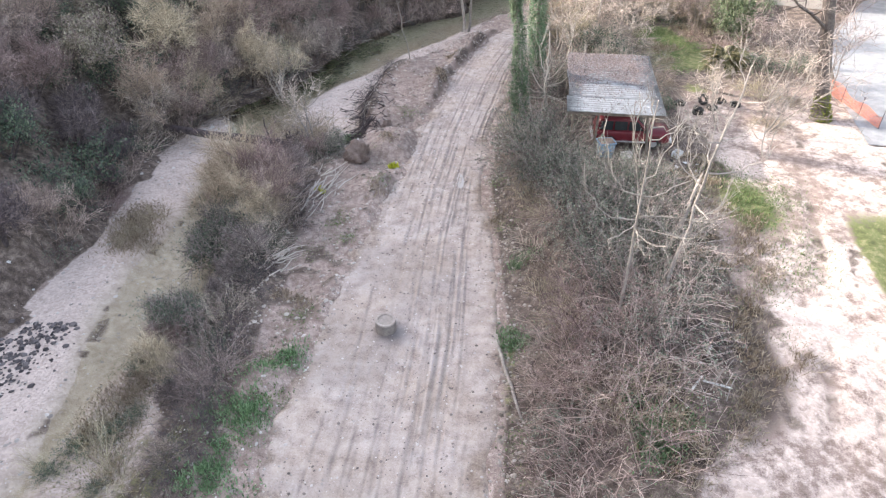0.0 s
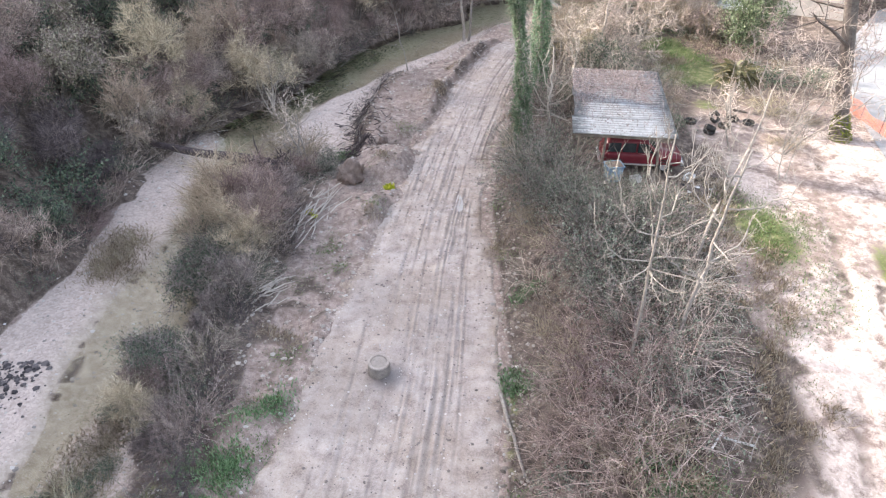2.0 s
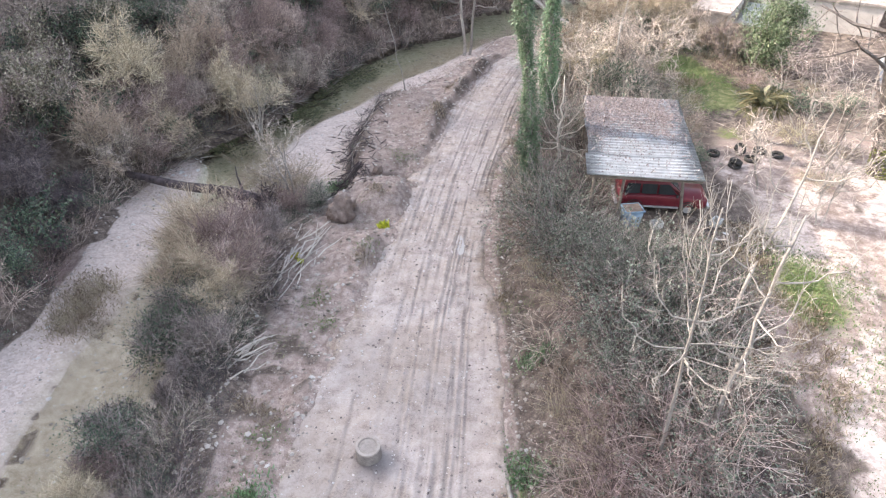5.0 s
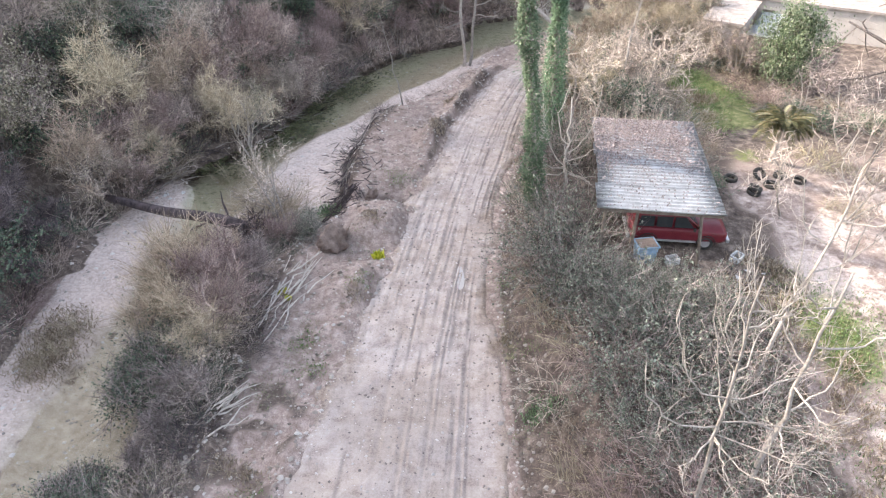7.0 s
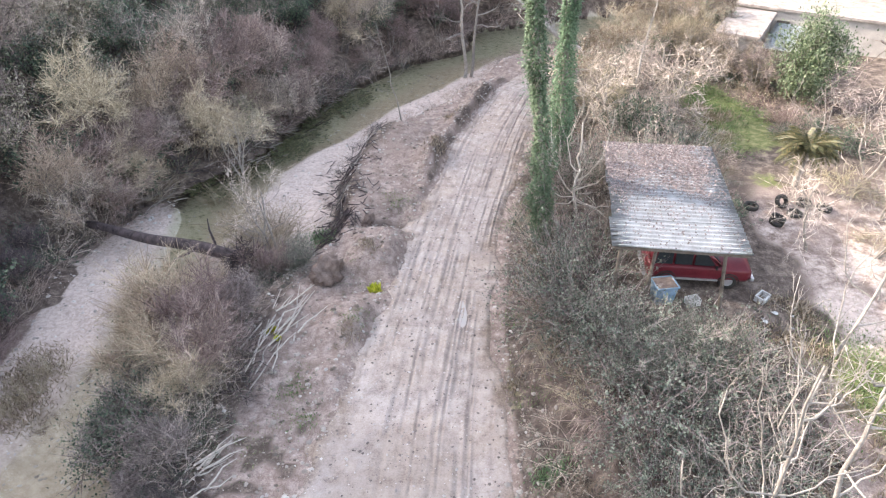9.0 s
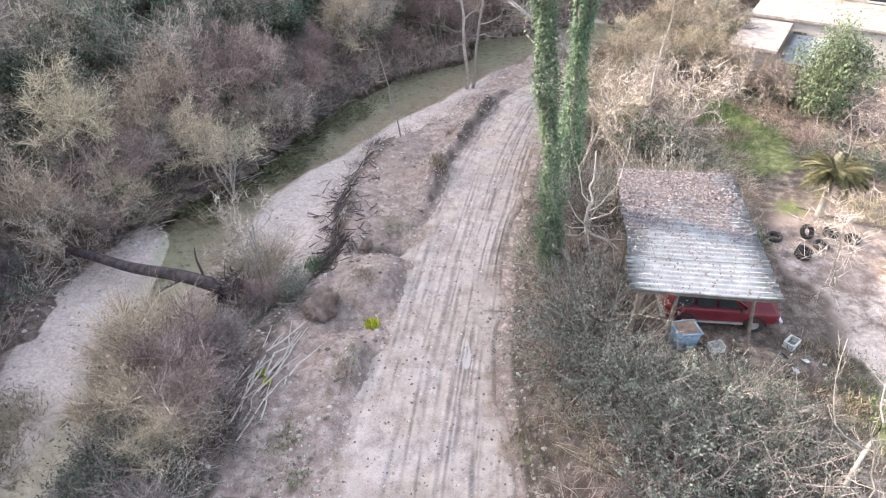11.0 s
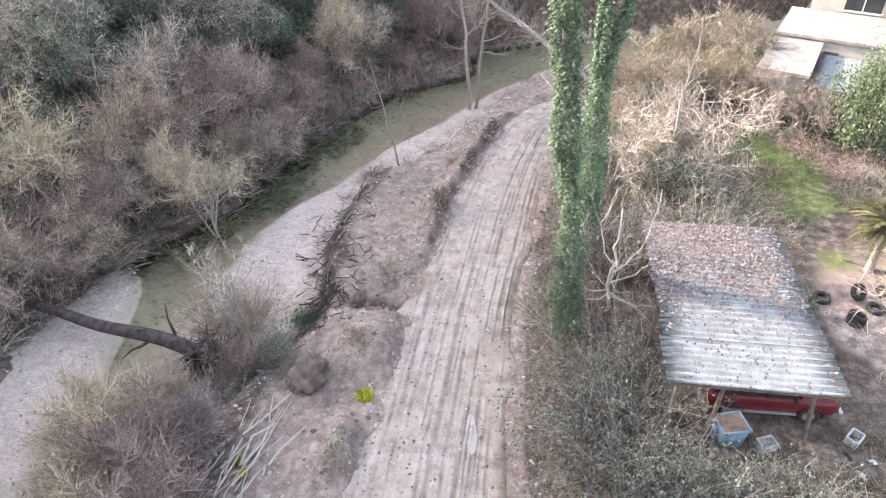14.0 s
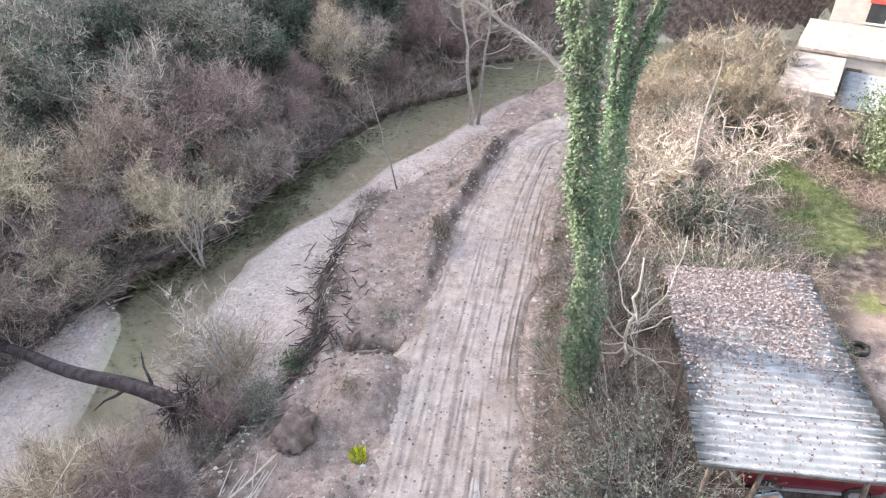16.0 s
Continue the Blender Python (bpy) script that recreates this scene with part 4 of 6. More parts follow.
for side in (-1, 1):
    for x0, x1, x2, x3 in ((-1.85, -1.15, -1.75, -1.15), (-1.05, -0.35, -1.05, -0.35), (-0.25, 0.62, -0.25, 0.22)):
        bm = bmesh.new()
        quad = [(x0, side * 0.80, 1.12), (x1, side * 0.80, 1.12), (x3, side * 0.725, 1.62), (x2, side * 0.725, 1.62)]
        loft(bm, [quad, [(a, b * 0.985, c) for a, b, c in quad]])
        part("side_window", bm, GLASS, car, "dark side window")
    bm = bmesh.new()
    box(bm, (-0.2, side * 0.87, 0.46), (2.0, 0.1, 0.07), None, 0.02)
    part("running_board", bm, CHROME, car, "pale metal running board")
    for x in (-1.3, 1.25):
        wheel(car, x, side * 0.74)
        bm = bmesh.new()
        arc = [(0.44 * math.cos(a), 0.44 * math.sin(a)) for a in np.linspace(0, math.pi, 9)]
        loft(bm, [[(x + r * u, side * 0.80, 0.36 + r * v), (x + r * u, side * 0.89, 0.36 + r * v), (x + (r - 0.06) * u, side * 0.89, 0.36 + (r - 0.06) * v), (x + (r - 0.06) * u, side * 0.80, 0.36 + (r - 0.06) * v)] for u, v in arc for r in (1.0,)])
        part("wheel_arch", bm, RUBBER, car, "black wheel arch")
    bm = bmesh.new()
    cyl(bm, (2.08, side * 0.58, 0.78), (2.16, side * 0.58, 0.78), 0.1, 0.1, 14)
    part("headlight", bm, CHROME, car, "round headlight")
    bm = bmesh.new()
    box(bm, (0.62, side * 0.93, 1.13), (0.1, 0.16, 0.14), None, 0.03)
    part("side_mirror", bm, RUBBER, car, "black side mirror")
for x in (-2.2, 2.22):
    bm = bmesh.new()
    box(bm, (x, 0, 0.53), (0.14, 1.6, 0.16), None, 0.04)
    part("bumper", bm, CHROME, car, "dull metal bumper")
bm = bmesh.new()
quad = [(0.80, -0.62, 1.18), (0.80, 0.62, 1.18), (0.28, 0.58, 1.66), (0.28, -0.58, 1.66)]
loft(bm, [quad, [(a + 0.03, b, c + 0.03) for a, b, c in quad]])
part("windscreen", bm, GLASS, car, "dark windscreen")
car.matrix_basis = pose(10.95, 35.25, height(10.95, 35.2) + 0.02, 0, 0, -6)

# bin, crate and scrap in front of the car
bin_ = tagged(new("storage_bin"), "faded blue plastic bin with an open top", "bin")
bm = bmesh.new()
loft(bm, [[(-0.36, -0.3, 0), (0.36, -0.3, 0), (0.36, 0.3, 0), (-0.36, 0.3, 0)], [(-0.44, -0.38, 0.95), (0.44, -0.38, 0.95), (0.44, 0.38, 0.95), (-0.44, 0.38, 0.95)]])
bmesh.ops.bevel(bm, geom=bm.edges[:], offset=0.03, segments=2, affect="EDGES")
part("tub", bm, BLUE, bin_, "", True)
bm = bmesh.new()
for c, sz in (((0, -0.39, 0.95), (0.94, 0.07, 0.07)), ((0, 0.39, 0.95), (0.94, 0.07, 0.07)), ((-0.45, 0, 0.95), (0.07, 0.72, 0.07)), ((0.45, 0, 0.95), (0.07, 0.72, 0.07))):
    box(bm, c, sz, None, 0.015)
part("rim", bm, BLUE, bin_, "blue rim")
bm = bmesh.new()
box(bm, (0, 0, 0.955), (0.84, 0.72, 0.03))
part("filling", bm, CLAY, bin_, "brown rubbish inside")
bin_.matrix_basis = pose(9.2, 33.6, height(9.2, 33.6) - 0.02, 0, 0, 8)


def crate(x, y, turn, w=0.5, d=0.36, label="broken white plastic crate on the ground"):
    ob = tagged(new("crate"), label, "crate", "scrap by the shed")
    for sx, sy, lx, ly in ((0, -d / 2, w, 0.03), (0, d / 2, w, 0.03), (-w / 2, 0, 0.03, d), (w / 2, 0, 0.03, d)):
        for z in (0.05, 0.16, 0.27):
            bm = bmesh.new()
            box(bm, (sx, sy, z), (lx + 0.03, ly + 0.03 * (ly < lx), 0.07))
            part("slat", bm, WHITE, ob)
    bm = bmesh.new()
    box(bm, (0, 0, 0.015), (w, d, 0.03))
    part("base", bm, WHITE, ob)
    ob.matrix_basis = pose(x, y, height(x, y), 3, -4, turn)
    return ob


crate(10.4, 33.35, 12)
crate(13.35, 33.6, 40)


def scrap(x, y, size, mat, label, group="scrap by the shed", name="scrap_piece", category="rubbish"):
    bm = bmesh.new()
    bmesh.ops.create_icosphere(bm, subdivisions=2, radius=size)
    for v in bm.verts:
        k = 0.65 + 0.7 * noise.noise(Vector(v.co) * 3 / size + Vector((x, y, 0)))
        k *= 0.8 + 0.5 * noise.noise(Vector(v.co) * 9 / size)
        v.co = Vector((v.co.x * k * 1.3, v.co.y * k * 0.9, max(-0.05, v.co.z * k * 0.3)))
    ob = part(name, bm, mat)
    ob.matrix_basis = pose(x, y, height(x, y) + 0.02, 0, 0, PR.random() * 360)
    return tagged(ob, label, category, group)


for x, y, sz, mat, lab in ((13.0, 32.3, 0.2, WHITE, "crumpled white plastic scrap on the ground"), (13.6, 32.8, 0.16, WHITE, "crumpled white plastic scrap on the ground"), (12.6, 31.5, 0.22, RUBBER, "black bag of rubbish"),
                           (13.9, 31.9, 0.13, WHITE, "crumpled white plastic scrap on the ground"), (13.2, 31.2, 0.15, CONCRETE, "grey lump of broken concrete"), (12.9, 33.0, 0.18, RUBBER, "black bag of rubbish"),
                           (14.2, 32.6, 0.12, WHITE, "torn white bag on the ground"), (12.2, 32.4, 0.16, CONCRETE, "grey lump of broken concrete")):
    scrap(x, y, sz, mat, lab)
for x, y, sz in ((-17.9, 47.0, 0.35), (-16.9, 47.3, 0.25), (-18.4, 46.6, 0.2), (-17.5, 46.5, 0.22), (-19.4, 31.2, 0.22), (-18.3, 34.6, 0.16), (-22.6, 27.4, 0.2), (-21.6, 26.9, 0.14)):
    scrap(x, y, sz, WHITE, "pale scrap washed up beside the stream", "flotsam by the stream")
for x, y, sz, mat in ((10.5, 19.1, 0.2, WHITE), (10.1, 18.3, 0.14, WHITE), (9.2, 17.0, 0.2, CONCRETE), (8.8, 16.5, 0.15, RUBBER)):
    scrap(x, y, sz, mat, "rubbish dumped at the thicket's edge", "rubbish at the yard's edge")


# tyres
def tyre(x, y, tilt=0.0, turn=0.0, r=0.36, up=0.0):
    bm = bmesh.new()
    ring_of(bm, [(r * 0.55, -0.08), (r * 0.82, -0.11), (r * 0.97, -0.08), (r, 0.0), (r * 0.97, 0.08), (r * 0.82, 0.11), (r * 0.55, 0.08), (r * 0.6, 0.0)], 24, True)
    ob = part("tyre", bm, RUBBER, smooth_shade=True)
    ob.matrix_basis = pose(x, y, height(x, y) + 0.1 + up, tilt, 0, turn)
    return tagged(ob, "worn black tyre lying in the yard" if tilt < 30 else "worn black tyre propped up in the yard", "tyre", "old tyres in the yard")


tyre(15.55, 40.6, 6)
tyre(17.05, 40.7, 55, 20, up=0.22)
tyre(16.25, 39.2, 10, 40)
tyre(16.3, 39.25, 16, 100, up=0.2)
tyre(17.4, 39.9, 4)
tyre(19.1, 40.4, 5)
tyre(18.3, 40.9, 8)


def plank(a, b, w, mat, label, name="plank", category="plank", r=0.0, lift=0.05, group=""):
    a, b = Vector((*a, height(*a) + lift)), Vector((*b, height(*b) + lift))
    bm = bmesh.new()
    if r:
        s = Sprigs()
        pts = [np.array(a.lerp(b, k / 7)) + np.array((PR.normal(), PR.normal(), 0)) * r * 0.12 for k in range(8)]
        s.stem(pts, [r * (1 - 0.06 * k) for k in range(8)], 9)
        bm.free()
        ob = raw(name, s.v, s.f, mat, smooth_shade=True)
    else:
        d = b - a
        box(bm, (a + b) / 2, (d.length, w, 0.05), d.to_track_quat("X", "Z").to_matrix().to_4x4(), 0.006)
        ob = part(name, bm, mat)
    return tagged(ob, label, category, group)


plank((17.8, 43.3), (19.6, 42.0), 0.18, WOOD, "weathered plank lying in the yard")
plank((2.5, 21.4), (3.1, 17.2), 0, BARK, "grey fallen pole beside the track", "fallen_pole", "log", 0.09, 0.12)
for a, b in (((9.9, 17.4), (10.9, 17.1)), ((9.3, 16.9), (9.9, 17.6)), ((10.4, 18.6), (10.8, 19.2))):
    plank(a, b, 0.07, WHITE, "thin pale batten thrown on the ground", "batten", "batten", lift=0.08, group="rubbish at the yard's edge")

# ---- the concrete manhole standing up out of the road ----
manhole = tagged(new("manhole"), "raised grey concrete manhole ring in the dirt road", "manhole")
bm = bmesh.new()
ring_of(bm, [(0.50, -0.1), (0.49, 0.25), (0.46, 0.58), (0.45, 0.60)], 36)
part("ring", bm, CONCRETE, manhole, "", True)
bm = bmesh.new()
ring_of(bm, [(0.465, 0.56), (0.465, 0.62), (0.45, 0.635), (0.365, 0.635), (0.355, 0.62), (0.355, 0.52)], 36)
part("rim", bm, plain("pale_mortar", (0.30, 0.255, 0.225), (0.44, 0.385, 0.345), 6.0, 0.9), manhole, "pale mortar rim")
bm = bmesh.new()
cyl(bm, (0, 0, 0.52), (0, 0, 0.595), 0.352, 0.345, 36)
for k in (-0.18, 0.18):
    box(bm, (k, 0, 0.60), (0.05, 0.12, 0.02))
part("lid", bm, plain("grey_cast_lid", (0.24, 0.205, 0.18), (0.36, 0.315, 0.28), 7.0, 0.7, 0.0, 0.4), manhole, "grey round lid")
manhole.matrix_basis = pose(-2.66, 22.73, 0.02, 2, 1, 0)

# ---- the fallen trunk across the stream ----
log = tagged(new("fallen_tree"), "dark fallen trunk across the stream with its root plate", "log")
s = Sprigs()
a, b = np.array((-10.9, 41.0, 0.25)), np.array((-20.6, 44.8, 0.0))
pts = [a + (b - a) * k / 11 + np.array((0, 0.12 * math.sin(k * 0.8), 0.10 * math.sin(k * 0.5))) for k in range(12)]
s.stem(pts, [0.36 - 0.012 * k for k in range(12)], 14)
raw("trunk", s.v, s.f, DARK_BARK, log, "", True)
for f, d, ln in ((0.25, (-0.8, -0.5, -0.25), 1.6), (0.12, (-0.2, 0.5, 0.8), 2.0), (0.55, (-0.3, 0.6, -0.4), 1.2)):
    s = Sprigs()
    p = a + (b - a) * f
    s.stem([p + np.array(d) * ln * k / 3 + PR.normal(size=3) * 0.05 for k in range(4)], [0.09, 0.07, 0.05, 0.02], 6)
    raw("branch", s.v, s.f, DARK_BARK, log)
s = Sprigs()
for _ in range(320):
    d = unit(np.array((0.3 + 0.5 * PR.normal(), PR.normal(), PR.normal())))
    p = a + np.array((0.3, 0, -0.45)) + PR.normal(size=3) * np.array((0.4, 0.5, 0.4))
    n = 1.1 * (0.4 + 0.7 * PR.random())
    s.stem([p, p + d * n * 0.5 + PR.normal(size=3) * 0.12, p + d * n + PR.normal(size=3) * 0.25], [0.035, 0.025, 0.008], 4)
raw("root_plate", s.v, s.f, DARK_BARK, log, "tangled dark roots")
bm = bmesh.new()
bmesh.ops.create_icosphere(bm, subdivisions=3, radius=0.8)
for v in bm.verts:
    v.co = v.co * (0.8 + 0.5 * noise.noise(v.co * 2.2) + 0.3 * noise.noise(v.co * 7)) * 1.1
    v.co.x *= 0.7
    v.co += Vector(a) + Vector((0.35, -0.1, -0.75))
part("root_soil", bm, CLAY, log, "dark clod of soil")


# ---- drift wood, branch heaps, clods ----
def sticks(x, y, n, length, r, mat, label, along=None, wide=0.8):
    heap = tagged(new("branch_heap"), label, "branches", "branch heaps on the bank")
    for _ in range(n):
        an = (along if along is not None else PR.random() * 2 * math.pi) + PR.normal() * 0.25
        ln = length * (0.5 + 0.7 * PR.random())
        cx, cy = x + PR.normal() * wide * 0.5, y + PR.normal() * wide * 0.5
        d = np.array((math.cos(an), math.sin(an), 0.0))
        ends = [np.array((cx, cy, 0.0)) + d * ln * k for k in (-0.5, 0.5)]
        for q in ends:
            q[2] = height(q[0], q[1]) + 0.06 + 0.3 * PR.random()
        pts = [ends[0] + (ends[1] - ends[0]) * k / 3 + PR.normal(size=3) * 0.03 * ln * (0 < k < 3) for k in range(4)]
        s = Sprigs()
        s.stem(pts, [r, r * 0.9, r * 0.7, r * 0.35], 5)
        raw("branch", s.v, s.f, mat, heap)
    return heap


CUT = plain("pale_cut_wood", (0.34, 0.30, 0.26), (0.58, 0.53, 0.47), 6.0, 0.85, relief=0.4)
sticks(-7.0, 36.4, 13, 3.6, 0.045, CUT, "heap of long pale cut branches on the bank", radians(80), 0.9)
sticks(-7.5, 34.2, 8, 2.8, 0.04, CUT, "heap of long pale cut branches on the bank", radians(75), 0.8)
sticks(-8.5, 28.2, 14, 1.9, 0.04, CUT, "heap of pale broken branches on the bank", radians(60), 0.8)
for y, n in ((43.4, 16), (44.4, 30), (45.6, 32), (46.6, 20), (47.3, 12), (48.2, 24), (49.3, 20), (50.2, 10), (51.4, 18), (52.6, 16), (54.0, 12), (55.6, 12)):
    sticks(float(bank_foot(y)) + 0.75 + 0.35 * PR.normal(), y, n, 0.85, 0.036, BARK if n < 13 else DARK_BARK, "dark drift wood and roots under the bank", None, 1.7)
for y in (40.4, 41.6, 42.7):
    sticks(-7.6, y, 18, 1.6, 0.035, BARK, "grey drift wood caught on the bank", None, 1.0)


def clod(x, y, sx, sy, sz, label="crumbling brown earth clod on the bank"):
    bm = bmesh.new()
    bmesh.ops.create_icosphere(bm, subdivisions=4, radius=1)
    for v in bm.verts:
        k = 0.8 + 0.45 * noise.noise(v.co * 1.7 + Vector((x, y, 0))) + 0.28 * noise.noise(v.co * 5 + Vector((x, y, 0))) + 0.15 * noise.noise(v.co * 12)
        v.co = Vector((v.co.x * sx * k, v.co.y * sy * k, v.co.z * sz * k))
    ob = part("earth_clod", bm, CLAY, smooth_shade=True)
    ob.matrix_basis = pose(x, y, height(x, y) + 0.45 * sz, 0, 0, PR.random() * 90)
    return tagged(ob, label, "earth", "spoil beside the track")


clod(-5.75, 39.4, 1.1, 0.8, 0.95)
clod(-4.2, 44.9, 0.7, 0.35, 0.5)
clod(-3.3, 44.2, 0.9, 0.4, 0.35)

# water weed and fallen boughs under the far bank
s = Sprigs()
for _ in range(120):
    y = 50.0 + 20 * PR.random() ** 1.1
    cx, big = float(water_l(y)) + 0.3 + 2.6 * PR.random() ** 1.8, 0.14 + 0.5 * PR.random() ** 2
    for _ in range(int(40 * big) + 8):
        p = np.array((cx + PR.normal() * big, y + PR.normal() * big * 1.6, WATER_Z + 0.015 + 0.03 * PR.random()))
        s.leaf(p, unit(np.array((PR.normal(), PR.normal(), 0.12))), 0.22 * (0.5 + PR.random()), 0.7)
tagged(raw("water_weed", s.v, s.f, foliage("water_weed_leaves", [(0.035, 0.042, 0.02), (0.08, 0.088, 0.04), (0.16, 0.165, 0.08)], 0.5, 0.0)), "dark green weed floating under the far bank", "water weed", kind="stuff")
for y, n in ((49.5, 8), (52.5, 14), (55.0, 12), (57.5, 16), (60.0, 16), (62.5, 18), (65.0, 12), (68.0, 8)):
    sticks(float(wood_foot(y)) + 0.3, y, n, 2.6, 0.045, DARK_BARK if n % 4 else BARK, "fallen boughs hanging over the far bank", radians(50), 1.5)

# ---- single trees ----
def ivy_tree(x, y, tall, lean, r, label, fork=None):
    """A trunk wrapped in ivy, as one thing."""
    ob = new("ivy_tree")
    s, lf = Sprigs(), Sprigs()
    base = np.array((x, y, height(x, y) - 0.3))
    arms = [([base + np.array((lean[0] * h, lean[1] * h, h)) for h in np.linspace(0, tall, 9)], r)]
    if fork:
        h0, dx, up = fork
        p = base + np.array((lean[0] * h0, lean[1] * h0, h0))
        arms.append(([p + np.array((dx * k, 0.15 * k, up * k)) for k in np.linspace(0, 1, 6)], r * 0.8))
    for pts, rr in arms:
        s.stem(pts, list(np.linspace(rr * 0.5, rr * 0.32, len(pts))), 9)
        length = np.linalg.norm(pts[-1] - pts[0])
        for _ in range(int(2600 * length * rr)):
            f = PR.random() * (len(pts) - 1)
            i = int(f)
            c = pts[i] + (pts[i + 1] - pts[i]) * (f - i)
            an = PR.random() * 2 * math.pi
            lump = value_noise(np.array([an * 1.1 + x]), np.array([c[2]]), 0.75, 31)[0]
            wide = value_noise(np.array([an * 0.6 + 3 * x]), np.array([c[2]]), 2.4, 35)[0]
            if lump + 0.6 * wide < 0.42:
                continue
            puff = 0.15 + 1.0 * lump + 1.1 * wide * wide + (0.9 * PR.random() if PR.random() < 0.10 else 0)
            out = np.array((math.cos(an), math.sin(an), 0.0))
            lf.leaf(c + out * rr * puff * (0.7 + 0.5 * PR.random()) - np.array((0, 0, 0.3 * puff * PR.random())), unit(out * 0.7 + PR.normal(size=3) * 0.6 + np.array((0, 0, -0.5))), 0.12 * (0.5 + 0.9 * PR.random()), 0.8)
        for _ in range(int(1.1 * length)):
            f = 1 + PR.random() * (len(pts) - 2)
            c, an = pts[int(f)], PR.random() * 2 * math.pi
            d = unit(np.array((math.cos(an), math.sin(an), 0.5)))
            reach = 0.7 + 0.9 * PR.random()
            s.stem([c, c + d * reach * 0.5 + PR.normal(size=3) * 0.08, c + d * reach + np.array((0, 0, 0.25))], [0.03, 0.02, 0.008], 4)
    raw("trunk", s.v, s.f, BARK, ob, "", True)
    raw("ivy", lf.v, lf.f, IVY, ob, "green ivy leaves")
    return tagged(ob, label, "tree", "ivy-clad trees beside the track")


ivy_tree(5.25, 39.6, 17, (-0.115, 0.0), 0.36, "tall tree trunk wrapped in green ivy")
ivy_tree(6.7, 45.0, 15.5, (-0.05, 0.0), 0.36, "forked trunk wrapped in green ivy", (8.3, 1.5, 6.4))


def lone_tree(x, y, tall, stems, label, bark, twig, turn=0.0, **more):
    t = bare_tree(tall, stems, label, bark, twig, group=more.pop("group", "bare trees round the yard"), **more)
    t.matrix_basis = pose(x, y, height(x, y), 0, 0, turn)
    return t


def limbed_tree(label, x, y, top, r, limbs, bark, shoots=6, group="bare trees round the yard", twig_r=0.008):
    """A slim trunk to the point top, and limbs (height, bearing, reach, rise) that leave it flat and sweep upwards."""
    ob = new("tree")
    base, tip = np.array((x, y, height(x, y) - 0.3)), np.array(top)
    way = [base + (tip - base) * k / 9 + PR.normal(size=3) * 0.07 * (0 < k < 9) for k in range(10)]
    s, tw = Sprigs(), Sprigs()
    s.stem(way, [r * (1 - 0.075 * k) for k in range(10)], 9)
    raw("trunk", s.v, s.f, bark, ob, "", True)

    def shoot(p, d, length, thick, depth):
        pts, q = [p], p
        for _ in range(4):
            d = unit(d + PR.normal(size=3) * 0.2 + np.array((0, 0, 0.16)))
            q = q + d * length / 4
            pts.append(q)
        tw.stem(pts, [thick * (1 - 0.18 * k) for k in range(5)], 4)
        if depth:
            for _ in range(3):
                k = int(PR.integers(1, 4))
                shoot(pts[k], unit(d + PR.normal(size=3) * 0.6), length * 0.55, max(0.008, thick * 0.55), depth - 1)

    for h, bearing, reach, rise in limbs:
        f = np.clip((h - base[2]) / (tip[2] - base[2]), 0, 1) * 9
        k = min(8, int(f))
        p0 = way[k] + (way[k + 1] - way[k]) * (f - k)
        an = radians(bearing)
        out = np.array((math.cos(an), math.sin(an), 0.0))
        across = np.array((-out[1], out[0], 0.0)) * PR.normal() * 0.25
        pts = [p0 + out * reach * (1 - (1 - t) ** 1.8) + across * math.sin(t * 3) + np.array((0, 0, rise * t ** 1.7)) + PR.normal(size=3) * 0.05 * (0 < t < 1) for t in np.linspace(0, 1, 9)]
        thick = r * 0.36
        s = Sprigs()
        s.stem(pts, list(np.linspace(thick, 0.012, 9)), 6)
        raw("branch", s.v, s.f, bark, ob, "", True)
        for _ in range(shoots):
            k = int(PR.integers(3, 8))
            shoot(pts[k], unit(pts[k + 1] - pts[k] + PR.normal(size=3) * 0.28), 0.6 + 0.9 * PR.random(), twig_r * 1.5, 1)
    raw("crown", tw.v, tw.f, bark, ob, "thin bare shoots")
    return tagged(ob, label, "tree", group)


limbed_tree("bare pale-barked tree with long upswept limbs", 7.4, 20.9, (7.5, 21.6, 11.8), 0.072,
            ((7.0, 185, 2.4, 2.6), (8.2, 168, 1.7, 3.0), (9.3, 195, 0.9, 3.0), (7.2, -20, 2.4, 0.2), (8.2, 5, 2.2, 1.2), (8.6, 30, 1.8, 2.5), (6.6, -35, 2.3, 0.6),
             (6.4, -65, 2.0, 1.0), (6.8, 228, 2.2, 0.3), (6.5, 262, 1.8, 0.5), (10.3, 20, 1.6, 0.8), (10.8, -15, 1.4, 0.6), (9.8, 90, 1.0, 2.0), (7.6, 120, 1.3, 3.4)), PALE_BARK)
limbed_tree("bare grey-brown tree leaning over the yard", 9.4, 21.9, (11.2, 23.8, 10.2), 0.10,
            ((5.2, 170, 1.8, 2.2), (6.0, 30, 2.0, 2.4), (6.8, -60, 2.0, 1.0), (7.4, 100, 1.5, 2.6), (8.0, -10, 2.2, 1.4), (8.6, 60, 1.6, 1.8), (9.2, 200, 1.4, 1.6), (5.6, -110, 1.8, 0.8)), BARK)
limbed_tree("bare brown tree with slanting stems at the thicket's edge", 11.4, 26.4, (14.2, 29.0, 11.2), 0.085,
            ((5.4, 150, 1.6, 3.6), (6.2, 60, 1.6, 3.6), (7.2, 0, 2.0, 2.6), (8.2, 120, 1.4, 2.4), (9.0, -40, 1.8, 1.4), (9.6, 90, 1.0, 1.8)), BARK)
big = Sprigs()
foot, tip = np.array((23.7, 38.2, height(23.7, 38.2) - 0.3)), np.array((20.6, 38.6, 16.0))
